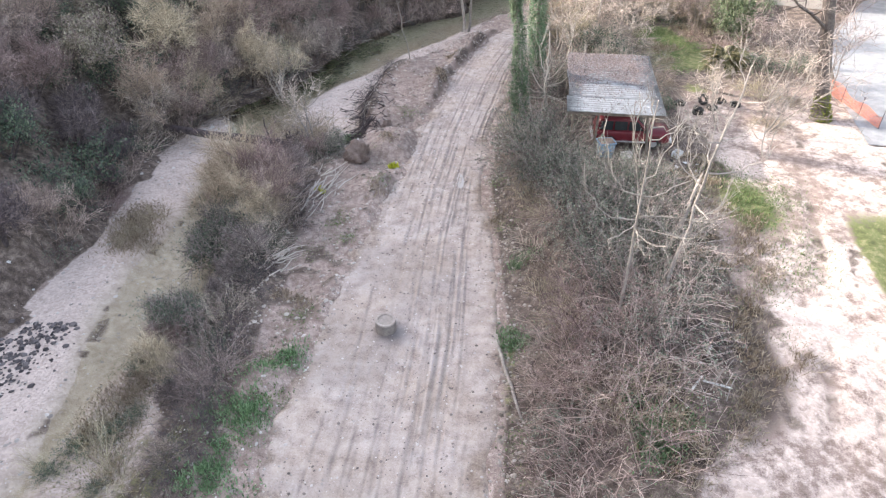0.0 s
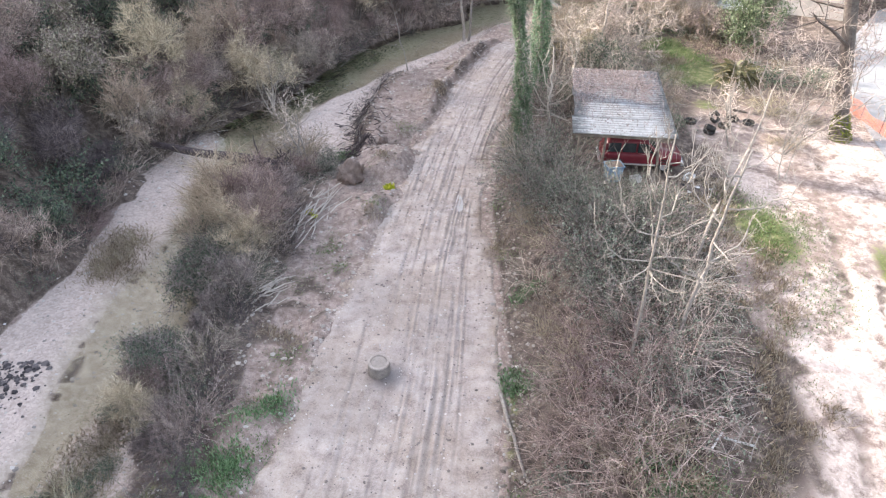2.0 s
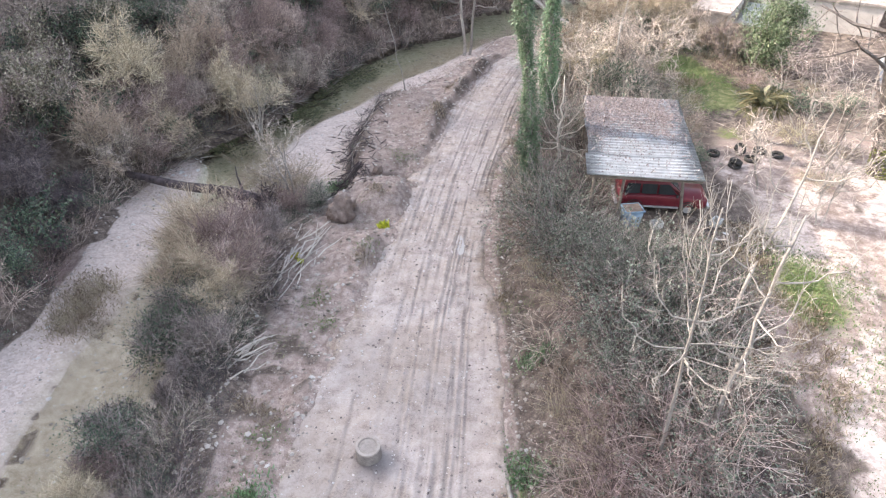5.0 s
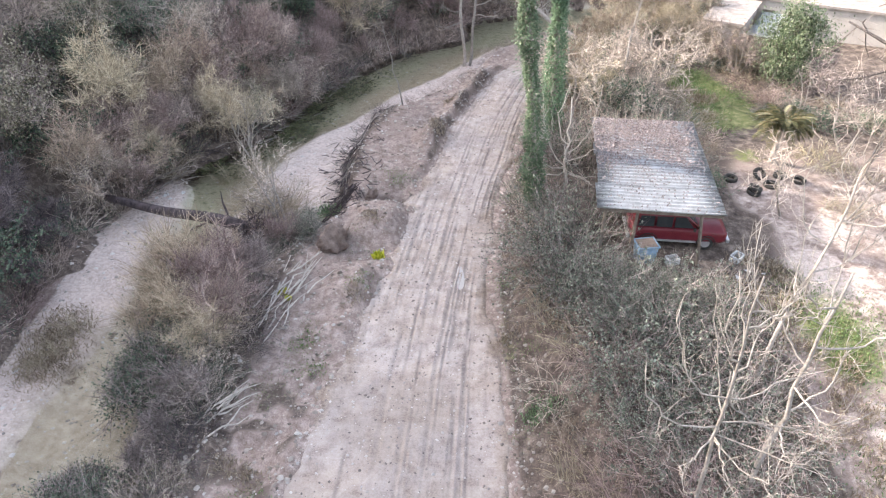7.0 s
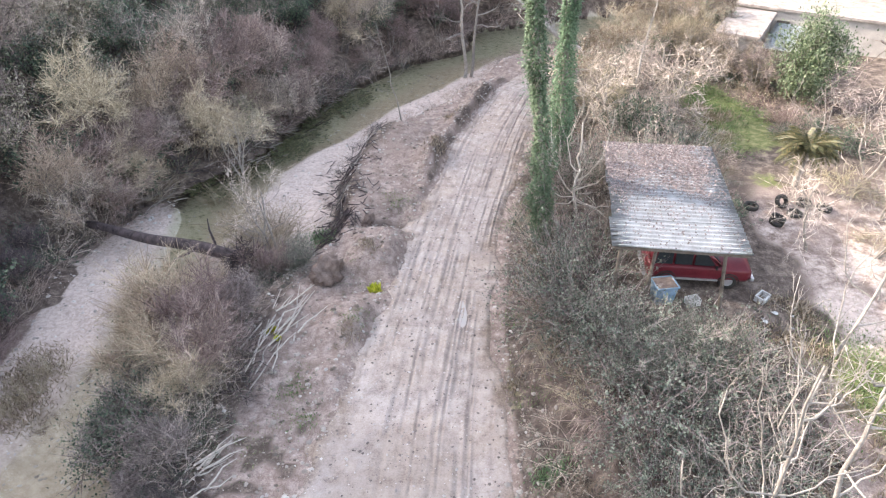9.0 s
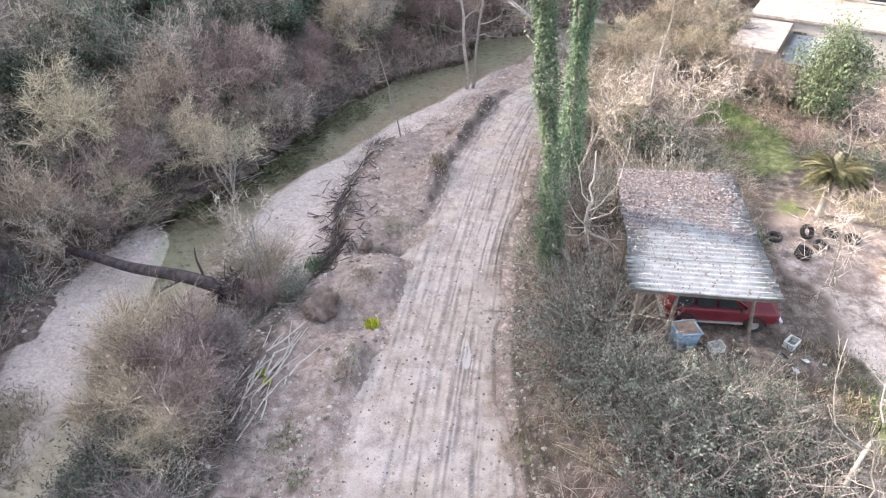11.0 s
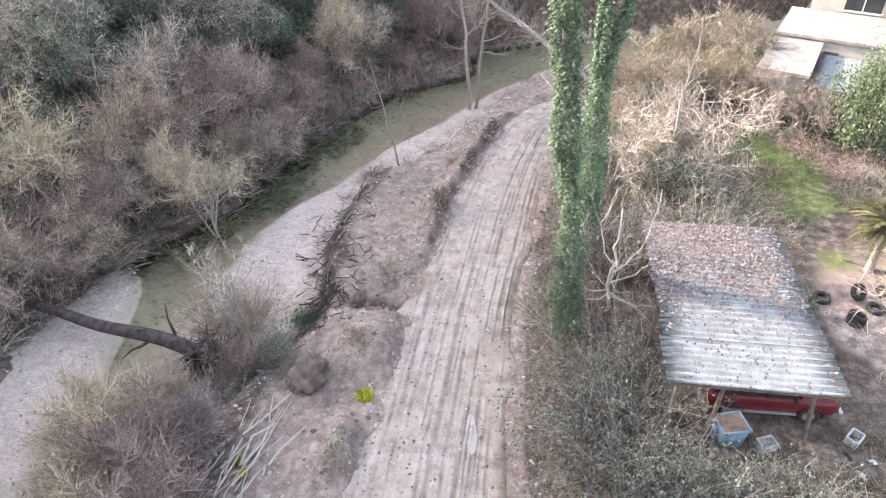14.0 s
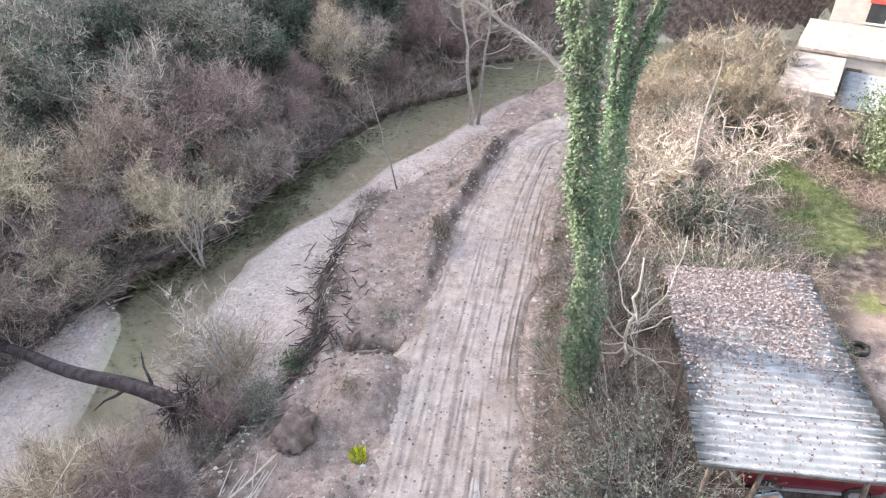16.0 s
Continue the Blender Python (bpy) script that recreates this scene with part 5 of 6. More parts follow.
big.stem([foot + (tip - foot) * k / 9 for k in range(10)], [0.62, 0.44, 0.40, 0.38, 0.36, 0.35, 0.33, 0.30, 0.27, 0.2], 14)
bigends = []
for k in range(7):
    grow(big, foot + (tip - foot) * (0.45 + 0.08 * k), unit(np.array((PR.normal(), PR.normal(), 0.5))), 4.0, 0.12, 1, bigends)
bigtwigs, moss = Sprigs(), Sprigs()
twiggery(bigtwigs, bigends, 10, 0.8, 0.012)
for _ in range(900):
    an, h = PR.random() * 6.3, 1.7 * PR.random() ** 1.6
    moss.leaf(foot + np.array((math.cos(an) * (0.58 - 0.12 * h) - 0.28 * h, math.sin(an) * (0.58 - 0.12 * h), 0.3 + h)), unit(PR.normal(size=3)), 0.16, 0.7)
plant("tree", "thick grey trunk with moss and ivy round its foot", "tree", [("trunk", big, SLOPE_BARK, ""), ("crown", bigtwigs, TWIG, "fine bare twigs"), ("foliage", moss, foliage("moss", [(0.10, 0.13, 0.02), (0.22, 0.26, 0.04)], 0.8, 0.05), "yellow-green moss")], "trees in the yard")
limbed_tree("pale bare tree with upright stems beside the shed", 6.6, 40.2, (6.4, 39.6, 8.6), 0.085,
            ((4.6, 200, 1.9, 2.6), (4.8, 150, 1.5, 3.6), (5.4, 20, 1.6, 3.4), (5.0, -10, 2.3, 2.8), (4.6, 250, 1.6, 2.6), (6.0, 90, 1.0, 2.8), (6.2, 300, 1.3, 2.2), (4.5, -30, 2.2, 0.6), (4.4, 190, 2.0, 0.4), (4.3, -60, 2.0, 0.2)), CUT, 4)
lone_tree(-13.4, 52.6, 8.6, 4, "straw-brown bare tree fanning out over the stream", BARK, STRAW, 40, kids=(6, 5), twigs=12, spread=0.5, lean=0.35, thick=0.012, twig_r=0.011, group="trees along the stream")
lone_tree(-9.5, 42.8, 7.0, 3, "slim leafless tree on the stream bank", BARK, TWIG, 0, kids=(5, 4), twigs=8, spread=0.65, lean=0.12, thick=0.018, group="trees along the stream")
limbed_tree("slender pale sapling beside the gravel bar", -2.8, 59.7, (-4.5, 59.3, 7.2), 0.06, ((2.0, 170, 1.6, 0.8), (3.2, 0, 1.2, 1.4), (4.0, 200, 1.4, 1.2), (4.8, 30, 0.8, 1.2), (5.6, 160, 0.9, 0.9)), PALE_BARK, 3, "trees along the stream", 0.009)
limbed_tree("bare dark tree by the bend of the stream", 2.2, 70.7, (1.3, 70.2, 10.5), 0.17, ((4.0, 190, 2.2, 1.6), (5.0, 20, 1.8, 2.4), (6.2, 150, 2.2, 2.0), (7.0, -30, 1.8, 2.0), (8.0, 220, 1.8, 1.6), (3.0, 240, 3.0, 0.4)), BARK, 6, "trees along the stream", 0.012)
limbed_tree("bare dark tree by the bend of the stream", 2.7, 70.9, (3.6, 71.0, 10.0), 0.15, ((4.4, 10, 2.2, 1.8), (5.4, 170, 1.4, 2.4), (6.4, 40, 2.2, 2.0), (7.6, -20, 1.8, 1.6), (3.4, -40, 2.6, 0.6)), BARK, 6, "trees along the stream", 0.012)
for x, y, h in ((16.8, 37.0, 7), (19.5, 36.4, 9), (21.5, 39.5, 9), (22.8, 43.5, 8), (20.6, 45.5, 7), (25.5, 41.0, 8), (27.0, 46.0, 9), (18.2, 33.6, 6)):
    lone_tree(x, y, h, 2, "thin bare tree at the edge of the yard", PALE_BARK, TWIG, PR.random() * 360, kids=(5, 4), twigs=6, spread=0.7, lean=0.15, thick=0.010)
s = Sprigs()
p, q = np.array((10.7, 48.4, 3.2)), np.array((12.7, 52.0, 11.6))
s.stem([p + (q - p) * k / 7 + PR.normal(size=3) * 0.08 for k in range(8)], list(np.linspace(0.09, 0.03, 8)), 8)
ends = [([p + (q - p) * k / 7, p + (q - p) * (k + 1) / 7], unit(q - p)) for k in range(2, 7)]
twiggery(s, ends, 5, 1.3, 0.015)
snag = raw("dead_tree", s.v, s.f, PALE_BARK)
tagged(snag, "pale dead trunk leaning out of the scrub", "tree")
s = Sprigs()
p, q = np.array((12.5, 57.0, 4.0)), np.array((1.0, 63.0, 11.0))
s.stem([p + (q - p) * k / 9 + PR.normal(size=3) * 0.12 for k in range(10)], list(np.linspace(0.22, 0.06, 10)), 9)
ends = [([p + (q - p) * k / 9, p + (q - p) * (k + 1) / 9], unit(np.array((-0.6, 0.3, 0.5)))) for k in range(3, 9)]
twiggery(s, ends, 40, 2.0, 0.016)
tagged(raw("leaning_tree", s.v, s.f, BARK), "bare grey trunk leaning over the track's end", "tree")

# the broad-leaved evergreen and the palm in the yard
ever = bare_tree(7.2, 4, "broad evergreen tree with glossy pale green leaves", BARK, TWIG, foliage("glossy_leaves", [(0.05, 0.075, 0.035), (0.14, 0.175, 0.09), (0.32, 0.35, 0.22)], 0.45, 0.1), 80, 2, kids=(5, 5), spread=0.75, lean=0.32, leaf_size=0.19, reach=0.36, name="evergreen_tree", group="trees in the yard")
ever.matrix_basis = pose(24.0, 54.4, height(24.0, 54.4), 0, 0, 20)


def palm(x, y, tall):
    ob = new("palm")
    s, fr = Sprigs(), Sprigs()
    s.stem([np.array((0, 0, -0.2 + k * (tall + 0.2) / 4)) for k in range(5)], [0.2, 0.18, 0.17, 0.18, 0.15], 10)
    for _ in range(46):
        an, up = PR.random() * 2 * math.pi, -0.5 + 2.0 * PR.random()
        p, d = np.array((0, 0, tall)), unit(np.array((math.cos(an), math.sin(an), up)))
        for k in range(7):
            q = p + d * 0.24
            fr.stem([p, q], [0.014, 0.012], 3)
            side = unit(np.cross(d, (0, 0, 1)))
            for sg in (-1, 1):
                for f in (0.0, 0.33, 0.66):
                    fr.leaf(p + (q - p) * f, unit(side * sg + d * 0.7 + np.array((0, 0, -0.2))), 0.42 * (1 - abs(k - 3) * 0.1), 0.12)
            p, d = q, unit(d + np.array((0, 0, -0.2)))
    raw("trunk", s.v, s.f, BARK, ob, "", True)
    raw("fronds", fr.v, fr.f, foliage("palm_fronds", [(0.035, 0.045, 0.02), (0.10, 0.105, 0.04), (0.20, 0.17, 0.075)], 0.5, 0.1), ob, "yellow-green fronds")
    ob.matrix_basis = pose(x, y, height(x, y), 0, 0, 0)
    return tagged(ob, "small palm with yellow-green fronds", "palm")


palm(18.5, 42.5, 2.3)

# scrub behind the shed and at the end of the road
scrub = [
    bare_tree(5.0, 4, "sunlit straw-brown scrub tree", BARK, DRY, OLIVE, 8, 14, name="scrub_tree", group="scrub behind the shed"),
    bare_tree(6.5, 3, "tall bare tree with dry seed heads", PALE_BARK, TWIG, DRY, 6, 14, name="scrub_tree", group="scrub behind the shed"),
    bare_tree(4.0, 4, "scrub tree with dull green leaves", BARK, TWIG, LEAF, 24, 6, leaf_size=0.13, name="scrub_tree", group="scrub behind the shed"),
]
back = spots_in(36, 8, 44, 44, 104, lambda x, y: x - float(road_r(y)) > 1.2 and (y < 64 or y > 92 or (y > 82 and x > 24)) and not (14 < x < 22 and y < 58) and not (x > 19.5 and 44 < y < 90 and x < 40 and y < 75) and not (y < 47 and x < 14), 2.0)
back += spots_in(14, 20, 42, 60, 84, lambda x, y: (x < 21 or y > 76) and x - float(road_r(y)) > 1, 2.0)
scatter(scrub, [(x, y, int(PR.choice([0, 0, 1, 2])), 1.25 if y > 60 else 1.0) for x, y in back] + [(20.4, 56.6, 0, 0.75), (21.6, 55.6, 0, 0.7), (19.4, 58.4, 0, 0.8), (22.8, 55.4, 2, 0.6), (18.7, 60.8, 1, 0.8), (21.0, 55.0, 1, 0.6), (19.9, 57.2, 1, 0.8)])

yard_scrub = [
    thicket(2.2, 1.3, 105, "sunlit straw-coloured scrub behind the shed", DRY, OLIVE, 4, 0.09, 4, group="scrub behind the shed"),
    thicket(2.4, 1.6, 100, "bare brown bush behind the shed", TWIG_RED, DRY, 5, 0.09, 5, group="scrub behind the shed"),
    thicket(2.0, 1.4, 90, "green leafy bush behind the shed", TWIG, LEAF, 20, 0.12, 2, group="scrub behind the shed"),
]
low = spots_in(38, 8.5, 26, 42.8, 60, lambda x, y: x - float(road_r(y)) > 2.0 and not (16.2 < x < 20.5 and 44.5 < y) and not (x > 20.5 and y < 46) and not (x > 15.5 and y < 46.5), 1.5)
low += [(13.6, 41.5), (14.0, 39.9), (13.9, 43.0), (15.2, 44.3), (21.2, 42.5), (22.6, 40.8), (20.2, 37.6), (21.0, 47.5), (21.6, 50.0), (19.9, 57.0), (20.4, 60.5), (21.0, 63.0), (20.6, 55.6), (21.8, 55.8), (22.6, 56.6), (20.2, 58.3), (24.0, 57.2), (25.4, 57.8)]
scatter(yard_scrub, [(x, y, int(PR.choice([0, 0, 1, 2])), 0.75) for x, y in low] + [(-13.6 + PR.normal() * 0.7, 15 + 0.9 * k, int(PR.choice([0, 2])), 0.35) for k in range(9)])

# low plants
rows = [(-7.3, 17.9, 0), (-7.8, 17.0, 0), (-8.2, 16.2, 0), (-6.9, 18.6, 0, 0.7), (-7.0, 29.2, 2), (-7.4, 28.6, 2), (-7.2, 23.0, 2), (-6.8, 23.6, 0, 0.6), (3.1, 22.3, 0), (3.3, 21.6, 0, 0.8), (8.0, 16.4, 0, 1.5), (8.4, 15.8, 0, 1.3), (7.7, 17.2, 0), (6.7, 18.5, 2), (3.0, 31.0, 2), (2.9, 33.5, 2, 0.7), (3.3, 26.4, 2, 0.7), (3.5, 36.0, 0, 0.6), (3.9, 40.5, 2)]
for _ in range(40):
    y = 14 + 50 * PR.random()
    side = PR.random() < 0.5
    x = float(road_l(y)) - 0.5 - 2.2 * PR.random() if side else float(road_r(y)) + 0.5 + 0.9 * PR.random()
    rows.append((x, y, int(PR.choice([1, 2, 2, 1, 0])), 0.6))
for _ in range(26):
    rows.append((15.6 + PR.normal() * 1.2, 28.5 + PR.normal() * 2.0, int(PR.choice([0, 2])), 1.2))
for _ in range(30):
    rows.append((17.3 + PR.normal() * 1.3, 52.5 + PR.normal() * 2.6, int(PR.choice([0, 0, 1])), 0.8))
for _ in range(34):
    rows.append((-13.8 + PR.normal() * 0.8, 19.5 + PR.normal() * 2.8, int(PR.choice([1, 1, 2])), 0.9))
for _ in range(16):
    rows.append((-18.4 + PR.normal() * 0.5, 33.0 + PR.normal() * 1.3, 1, 1.1))
for y in np.arange(13, 34, 0.42):
    edge = float(np.interp(y, [8, 13, 15.5, 17.7, 20, 23.3, 28, 33, 37], [5.5, 7.8, 10.2, 11.9, 12.7, 13.5, 14.2, 14.6, 14.6]))
    rows.append((edge + PR.normal() * 0.9, y, int(PR.choice([1, 1, 2])), 0.6))
WEEDS = ((GREEN, 1.1, 0.12, 300, 0.022, "fresh green weeds beside the track", "green_weeds"), (DRY, 0.9, 0.30, 190, 0.009, "dry straw-coloured grass in tufts", "dry_grass"), (foliage("weed_leaves", [(0.08, 0.10, 0.05), (0.16, 0.18, 0.09), (0.27, 0.28, 0.15)], 0.6, 0.1), 1.2, 0.09, 240, 0.02, "low dull green weeds on bare earth", "low_weeds"))
for kind, (mat, wide, high, blades, blade, lab, nm) in enumerate(WEEDS):
    s, spots = Sprigs(), []
    for x, y, i, *rest in rows:
        if i == kind:
            big = rest[0] if rest else 1.0
            for _ in range(int(blades * (0.6 + 0.5 * big))):
                spots.append((x + PR.normal() * wide * big * 0.6, y + PR.normal() * wide * big * 0.6))
    spots = np.array(spots)
    for (px, py), pz in zip(spots, land(spots[:, 0], spots[:, 1])[0]):
        s.leaf(np.array((px, py, pz - 0.02)), unit(np.array((PR.normal() * 0.6, PR.normal() * 0.6, 1.0))), high * (0.4 + 0.9 * PR.random()), blade / high * 2)
    tagged(raw(nm, s.v, s.f, mat), lab, "weeds", kind="stuff")
NETTLE = foliage("nettle_leaves", [(0.08, 0.13, 0.06), (0.15, 0.23, 0.11), (0.27, 0.36, 0.20)], 0.5, 0.25)
clumps = [(x + PR.normal() * w, y + PR.normal() * w, 0, 0.55 + 0.6 * PR.random()) for x, y, w, n in ((7.5, 15.2, 0.6, 12), (3.3, 22.1, 0.4, 4), (6.6, 16.2, 0.5, 3), (-8.0, 17.6, 0.6, 9), (-8.6, 14.9, 0.6, 8), (-7.3, 20.5, 0.5, 5), (3.8, 27.6, 0.4, 3), (-7.0, 44.8, 0.3, 5)) for _ in range(n)]
s = Sprigs()
spots = np.array([(x + PR.normal() * 0.42 * big, y + PR.normal() * 0.42 * big) for x, y, _, big in clumps for _ in range(200)])
for (px, py), pz in zip(spots, land(spots[:, 0], spots[:, 1])[0]):
    s.leaf(np.array((px, py, pz - 0.02)), unit(np.array((PR.normal() * 0.6, PR.normal() * 0.6, 1.0))), 0.2 * (0.4 + 0.9 * PR.random()), 0.3)
tagged(raw("nettles", s.v, s.f, NETTLE), "fresh green nettles in loose clumps", "nettles", kind="stuff")
gold = tuft(0.5, 0.42, 70, YELLOW, "bright yellow-green bush beside the track", name="yellow_bush", group="yellow bushes", blade=0.07, category="shrub")
scatter([gold], [(-3.3, 38.7, 0, 0.7), (-3.15, 38.4, 0, 0.45), (-7.7, 35.2, 0, 0.6), (-7.3, 34.6, 0, 0.5)])

# shrubs hiding the shed's west side, and saplings in the stream bed
tall = [
    thicket(2.4, 3.4, 150, "tall ivy-covered shrub against the shed", TWIG_DUSK, BRAMBLE_LEAF, 22, 0.11, 4, group="shrubs by the shed", arch=0.5),
    thicket(2.2, 3.0, 130, "tall tangle of bare stems by the shed", TWIG, LEAF, 6, 0.12, 5, group="shrubs by the shed", arch=0.5),
]
scatter(tall, [(5.6, 33.2, 0), (5.9, 35.0, 0), (5.4, 37.8, 1, 0.7), (6.0, 39.4, 1, 0.5), (4.8, 34.6, 1, 0.8), (5.0, 41.5, 1, 0.7), (6.9, 42.6, 0, 0.7), (8.4, 43.2, 1, 0.8), (10.5, 43.6, 1), (12.3, 43.4, 1, 0.8), (6.6, 31.4, 0, 0.7), (8.2, 31.2, 0, 0.58), (9.8, 30.9, 0, 0.55), (11.2, 30.8, 1, 0.5), (7.5, 29.6, 0, 0.62), (9.2, 28.8, 0, 0.6), (10.8, 29.2, 1, 0.5)], 0.9, 1.1)
pale = [thicket(1.6, 2.6, 70, "pale dry saplings standing in the stream bed", DRY, None, 0, 0.1, 6, name="sapling_clump", group="saplings in the stream bed", r=0.011, arch=0.15)]
scatter(pale, [(-11.0, 42.8, 0, 1.1), (-9.8, 44.6, 0, 0.9), (-10.4, 43.8, 0, 1.2), (-9.3, 43.2, 0, 1.1), (-11.2, 44.2, 0, 0.9), (-10.2, 45.6, 0, 0.7), (-12.2, 39.8, 0, 0.8), (-10.0, 41.6, 0, 0.9), (-18.0, 32.5, 0, 0.5), (-17.6, 34.0, 0, 0.5), (-18.6, 31.3, 0, 0.4), (-14.6, 17.5, 0, 0.7), (-13.0, 15.5, 0, 0.8), (-15.5, 15.8, 0, 0.6), (-18.4, 49.6, 0, 0.6), (-17.6, 51.2, 0, 0.6), (-14.5, 49.8, 0, 0.8), (-13.6, 52.5, 0, 0.7)])

# ---- the house and the paved lane ----
HOUSE = Matrix.Translation((21.5, 57.3, 0)) @ Matrix.Rotation(math.atan2(-0.52, 0.855), 4, "Z")


def at_house(u, v, z):
    return HOUSE @ Vector((u, v, z))


TURN_HOUSE = Matrix.Rotation(math.atan2(-0.52, 0.855), 4, "Z")


def house_box(name, u0, u1, v0, v1, z0, z1, mat, parent, label="", bevel=0.0):
    bm = bmesh.new()
    box(bm, at_house((u0 + u1) / 2, (v0 + v1) / 2, (z0 + z1) / 2), (u1 - u0, v1 - v0, z1 - z0), TURN_HOUSE, bevel)
    return part(name, bm, mat, parent, label)


house = tagged(new("house"), "low plastered house with flat pale roofs", "house")
house_box("wall", -2.6, 0.0, 0.25, 6.9, 3.2, 6.5, PLASTER, house, "pale plaster wall of the annexe")
house_box("roof", -2.8, 0.2, 0.0, 7.0, 6.5, 6.7, TERRACE, house, "pale flat roof of the annexe", 0.02)
house_box("wall", -2.6, 10.0, 7.2, 13.9, 3.2, 6.8, PLASTER, house, "pale plaster wall")
house_box("roof", -2.8, 10.2, 7.0, 14.0, 6.8, 7.0, TERRACE, house, "pale flat roof terrace", 0.02)
house_box("wall", -1.6, 12.0, 14.2, 20.0, 3.2, 11.0, PLASTER, house, "pale plaster upper storey")
house_box("roof", -2.0, 12.4, 13.9, 20.4, 11.0, 11.25, TERRACE, house, "upper roof", 0.02)
RED_TRIM = plain("red_painted_lintel", (0.42, 0.06, 0.05), (0.55, 0.10, 0.08), 3.0, 0.6)
for u in (0.6, 4.4, 8.2):
    w = house_box("window", u, u + 2.4, 14.12, 14.3, 7.2, 8.5, GLASS, house, "dark window")
    house_box("frame", u + 1.16, u + 1.24, 14.08, 14.14, 7.2, 8.5, WHITE, w)
    house_box("lintel", u - 0.1, u + 2.5, 14.0, 14.18, 8.5, 8.75, RED_TRIM, w, "red lintel")
    house_box("sill", u - 0.1, u + 2.5, 14.0, 14.18, 7.08, 7.2, WHITE, w)
for u in (0.05, 3.2):
    house_box("door", u + 0.3, u + 1.2, 7.12, 7.22, 4.0, 6.1, WOOD, house, "dark wooden door")
lean = tagged(new("lean_to"), "lean-to with a grey corrugated metal roof", "shed")
for i in range(4):
    corrugated("roof_sheet", 0.35, 3.2, 1.0 + i * 1.45, 2.5 + i * 1.45, 5.75 + 0.006 * (i % 2), 0.03, lean, at_house)
for u, v in ((0.5, 1.2), (3.0, 1.2), (0.5, 6.6), (3.0, 6.6)):
    bm = bmesh.new()
    cyl(bm, at_house(u, v, 3.0), at_house(u, v, 5.72 + 0.03 * v), 0.06, 0.06, 8)
    part("post", bm, WOOD, lean)

lane_pts = [(27.5, 34.0), (28.8, 40.0), (31.0, 46.0), (34.0, 52.0), (39.0, 58.0), (47.0, 63.0)]
verts, faces = [], []
for i, (x, y) in enumerate(lane_pts):
    a, b = lane_pts[max(0, i - 1)], lane_pts[min(len(lane_pts) - 1, i + 1)]
    d = Vector((b[0] - a[0], b[1] - a[1])).normalized()
    for k in np.linspace(-2.8, 2.8, 8):
        px, py = x + d.y * k, y - d.x * k
        verts.append((px, py, height(px, py) + 0.06))
faces = [(i * 8 + k, i * 8 + k + 1, i * 8 + k + 9, i * 8 + k + 8) for i in range(len(lane_pts) - 1) for k in range(7)]
tagged(raw("pavement", verts, faces, ASPHALT, smooth_shade=True), "worn grey asphalt lane in the sun", "lane", kind="structure")


def mesh_fence(a, b, tall, label):
    """Orange barrier netting between iron stakes, sagging."""
    ob = tagged(new("barrier_fence"), label, "fence")
    n = 26
    top = lambda f: tall * (0.75 + 0.2 * math.sin(f * 9) * math.sin(f * 4))
    at = lambda f, h: np.array((a[0] + (b[0] - a[0]) * f, a[1] + (b[1] - a[1]) * f, height(a[0] + (b[0] - a[0]) * f, a[1] + (b[1] - a[1]) * f) + h))
    s = Sprigs()
    for k in range(n * 2 + 1):
        f = k / (n * 2)
        s.stem([at(f, 0.02), at(f, top(f))], [0.018, 0.018], 3)
    for r in range(9):
        s.stem([at(k / n, 0.03 + (top(k / n) - 0.03) * r / 8) for k in range(n + 1)], [0.022] * (n + 1), 3)
    raw("netting", s.v, s.f, ORANGE, ob, "orange plastic netting")
    for f in (0.0, 0.33, 0.66, 1.0):
        s = Sprigs()
        s.stem([at(f, -0.2), at(f, tall * 1.1)], [0.02, 0.02], 6)
        raw("stake", s.v, s.f, DARK_BARK, ob)
    return ob


mesh_fence((25.9, 42.5), (26.3, 36.5), 1.1, "faded orange plastic barrier netting along the lane")

# ---- stones on the bars, the banks and the road ----
def stones(name, places, mat, label):
    v, f = [], []
    for x, y, z, r in places:
        base = len(v)
        sx, sy, sz, an = r * (0.7 + 0.6 * PR.random()), r * (0.7 + 0.6 * PR.random()), r * (0.4 + 0.4 * PR.random()), PR.random() * 6.3
        ca, sa = math.cos(an), math.sin(an)
        for px, py, pz in ((1, 0, 0), (0.3, 0.9, 0.1), (-0.8, 0.6, 0), (-0.9, -0.5, 0.1), (0.2, -1, 0), (0.35, 0.3, 0.9), (-0.4, 0.1, 1), (0, -0.4, 0.85)):
            qx, qy = px * sx, py * sy
            v.append((x + qx * ca - qy * sa, y + qx * sa + qy * ca, z + pz * sz))
        f += [tuple(base + i for i in t) for t in ((0, 1, 5), (1, 2, 6), (1, 6, 5), (2, 3, 6), (3, 7, 6), (3, 4, 7), (4, 0, 7), (0, 5, 7), (5, 6, 7))]
    ob = raw(name, v, f, mat)
    return tagged(ob, label, "stones", kind="stuff")


STONE = foliage("stones", [(0.22, 0.19, 0.17), (0.40, 0.36, 0.33), (0.60, 0.56, 0.52)], 0.85, 0.0, 0.0)
spots = []
xs, ys = -22 + 36 * PR.random(26000), 13 + 60 * PR.random(26000)
zs, gr, _, lit, bed, _ = land(xs, ys)
pick = np.where((xs < bank_foot(ys) + 2.5) & (xs > wood_foot(ys)) | (np.abs(xs - road_l(ys)) < 1.6) | (np.abs(xs - road_r(ys)) < 0.9))[0][:6500]
for i in pick:
    if road_l(ys[i]) + 0.3 < xs[i] < road_r(ys[i]) - 0.2:
        continue
    spots.append((xs[i], ys[i], zs[i] - 0.01, 0.035 + 0.09 * PR.random() ** 4))
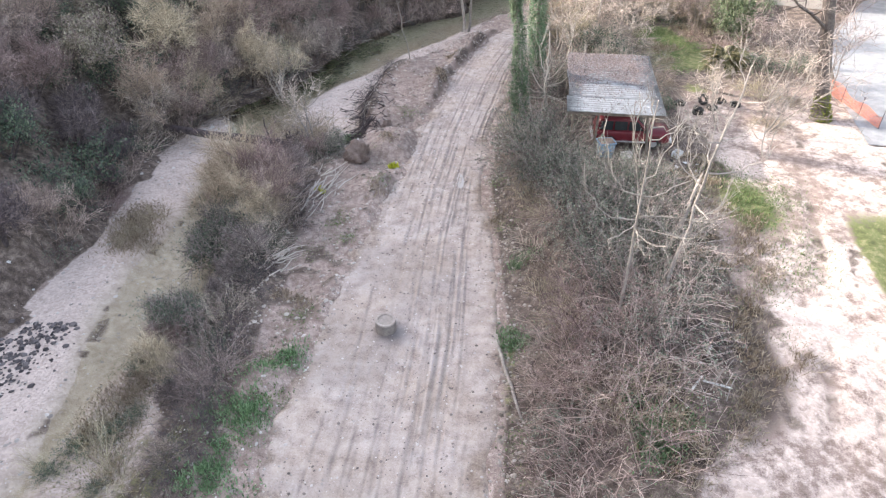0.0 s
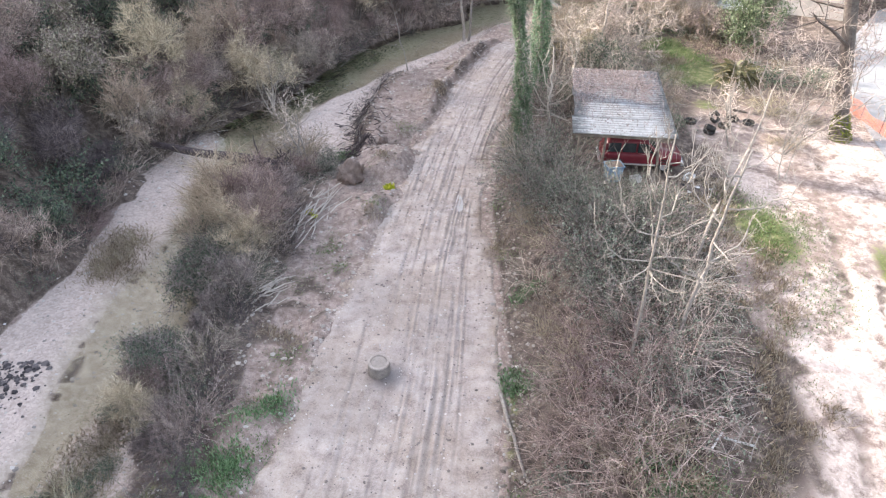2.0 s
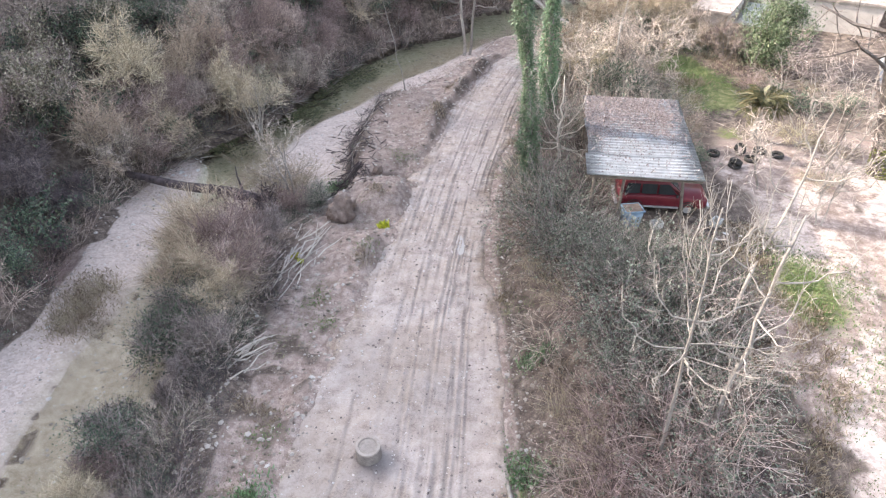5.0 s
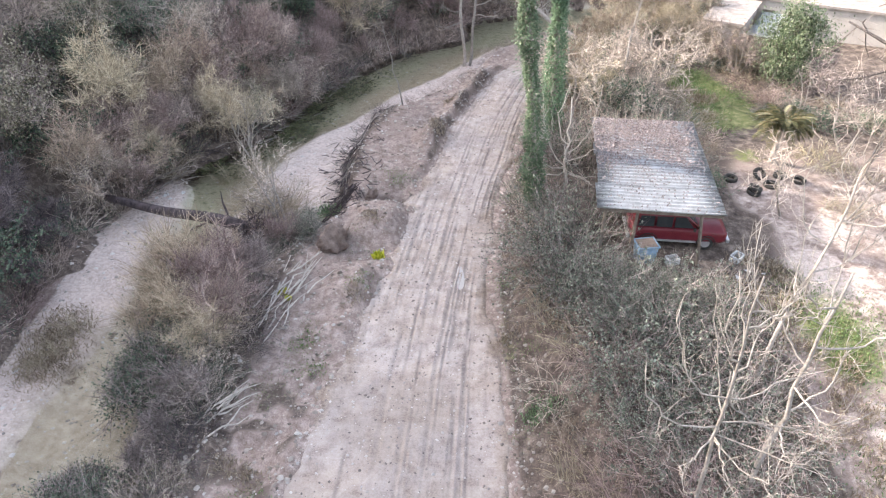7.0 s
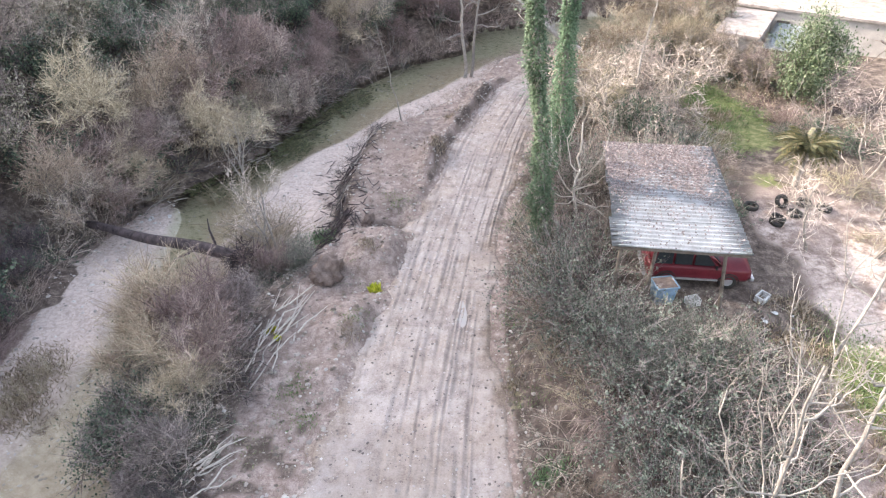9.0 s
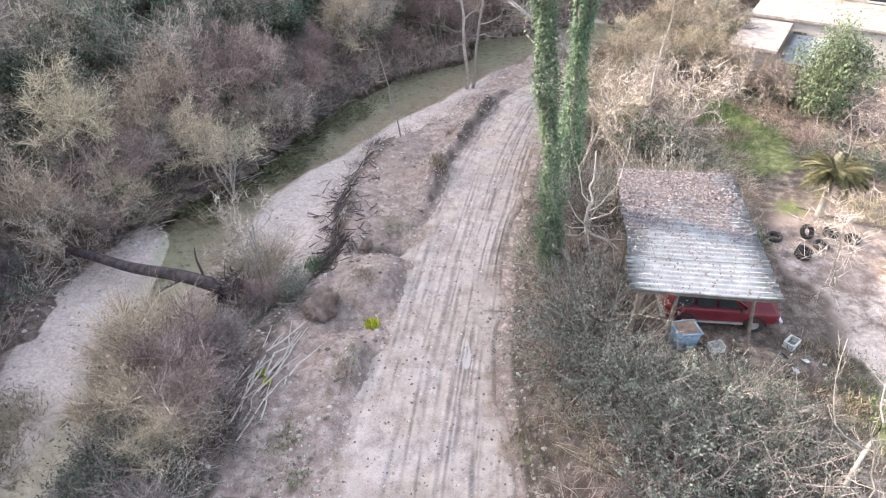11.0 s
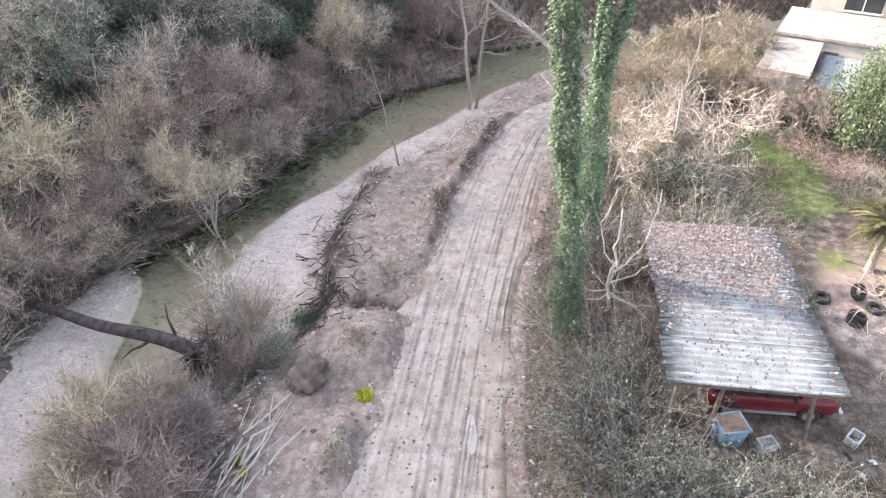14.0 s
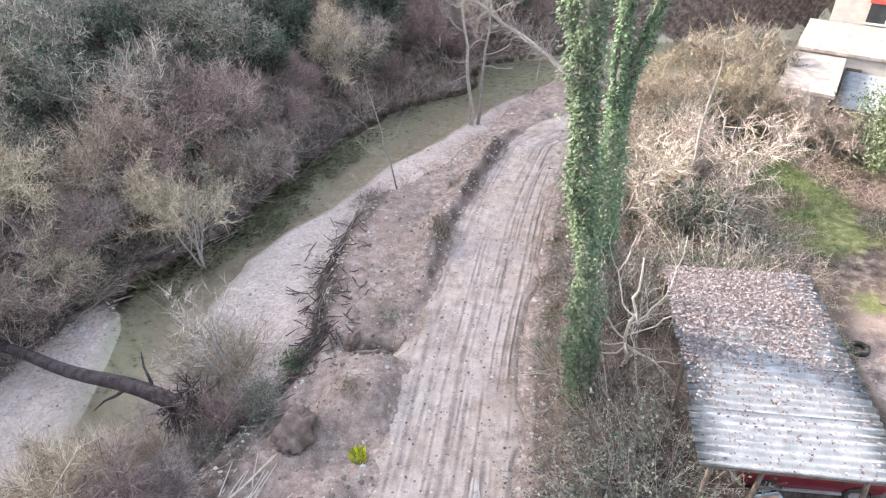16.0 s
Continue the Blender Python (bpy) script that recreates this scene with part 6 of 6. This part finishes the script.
stones("gravel_stones", spots, STONE, "loose grey and buff stones on the stream bars")
uu, yy = PR.random(6500), 12 + 56 * PR.random(6500)
rx, rz, _, _ = road_surface(uu, yy)
stones("road_stones", [(a, b, c - 0.005, 0.025 + 0.05 * PR.random() ** 3) for a, b, c in zip(rx, yy, rz)], foliage("mud_clods", [(0.12, 0.10, 0.09), (0.27, 0.235, 0.21), (0.58, 0.54, 0.50)], 0.9, 0.0, 0.0), "small clods and stones on the dirt track")

wet = np.array([(-20.4 + PR.normal() * 0.9 + 0.35 * (y - 21.5), y) for y in 19.2 + 5.2 * PR.random(420)])
stones("wet_stones", [(a, b, c + 0.02, 0.05 + 0.12 * PR.random() ** 2) for (a, b), c in zip(wet, land(wet[:, 0], wet[:, 1])[0])], foliage("wet_stone", [(0.03, 0.026, 0.028), (0.08, 0.068, 0.068), (0.17, 0.15, 0.145)], 0.5, 0.0, 0.0), "dark wet stones in the bright shallows")
# broken earth on the spoil strip, twigs and scraps at the edge of the lot
bits = []
for y in 20 + 46 * PR.random(4200):
    x0, x1 = float(bank_foot(y)) + 0.9, float(road_l(y)) + 0.1
    if x1 > x0:
        bits.append((x0 + (x1 - x0) * PR.random(), float(y)))
for y in 14 + 48 * PR.random(2600):
    bits.append((float(road_r(y)) + 0.25 + 1.7 * PR.random() ** 1.4, float(y)))
bits = np.array(bits)
stones("spoil_clods", [(a, b, c, 0.025 + 0.10 * PR.random() ** 3) for (a, b), c in zip(bits, land(bits[:, 0], bits[:, 1])[0])], foliage("spoil", [(0.12, 0.095, 0.08), (0.27, 0.225, 0.195), (0.46, 0.41, 0.37)], 0.95, 0.0, 0.0), "broken earth clods and pale stones on the spoil")
sticks(11.3, 19.4, 26, 1.0, 0.02, DARK_BARK, "dark broken twigs on leaf litter", None, 1.6)
sticks(10.4, 17.9, 5, 1.3, 0.025, PALE_BARK, "few pale sticks lying on leaf litter", radians(40), 1.0)
# puddles in the ruts
# Pale base colour stands in for the bright sky glint on muddy water.
PUDDLE = plain("muddy_puddle_glint", (0.42, 0.385, 0.36), (0.50, 0.46, 0.43), 1.0, 0.04, 0.0, 0.0)
PUDDLE.node_tree.nodes["Principled BSDF"].inputs["Specular IOR Level"].default_value = 0.45
for x, y, w, ln in ((1.12, 36.6, 0.22, 1.0),):
    v = []
    us = np.linspace(0.02, 0.98, 200)
    road_x, road_z = road_surface(us, np.full(200, y))[:2]
    pool = float(np.percentile(road_z[np.abs(road_x - x) < 1.3 * w], 65))
    for k in range(22):
        an = 2 * math.pi * k / 22
        j = 0.8 + 0.4 * PR.random()
        v.append((x + w * math.cos(an) * j, y + ln * math.sin(an) * (0.9 + 0.2 * PR.random()), pool))
    tagged(raw("puddle", v, [tuple(range(22))], PUDDLE), "small puddle shining in a wheel rut", "puddle", "puddles in the ruts")
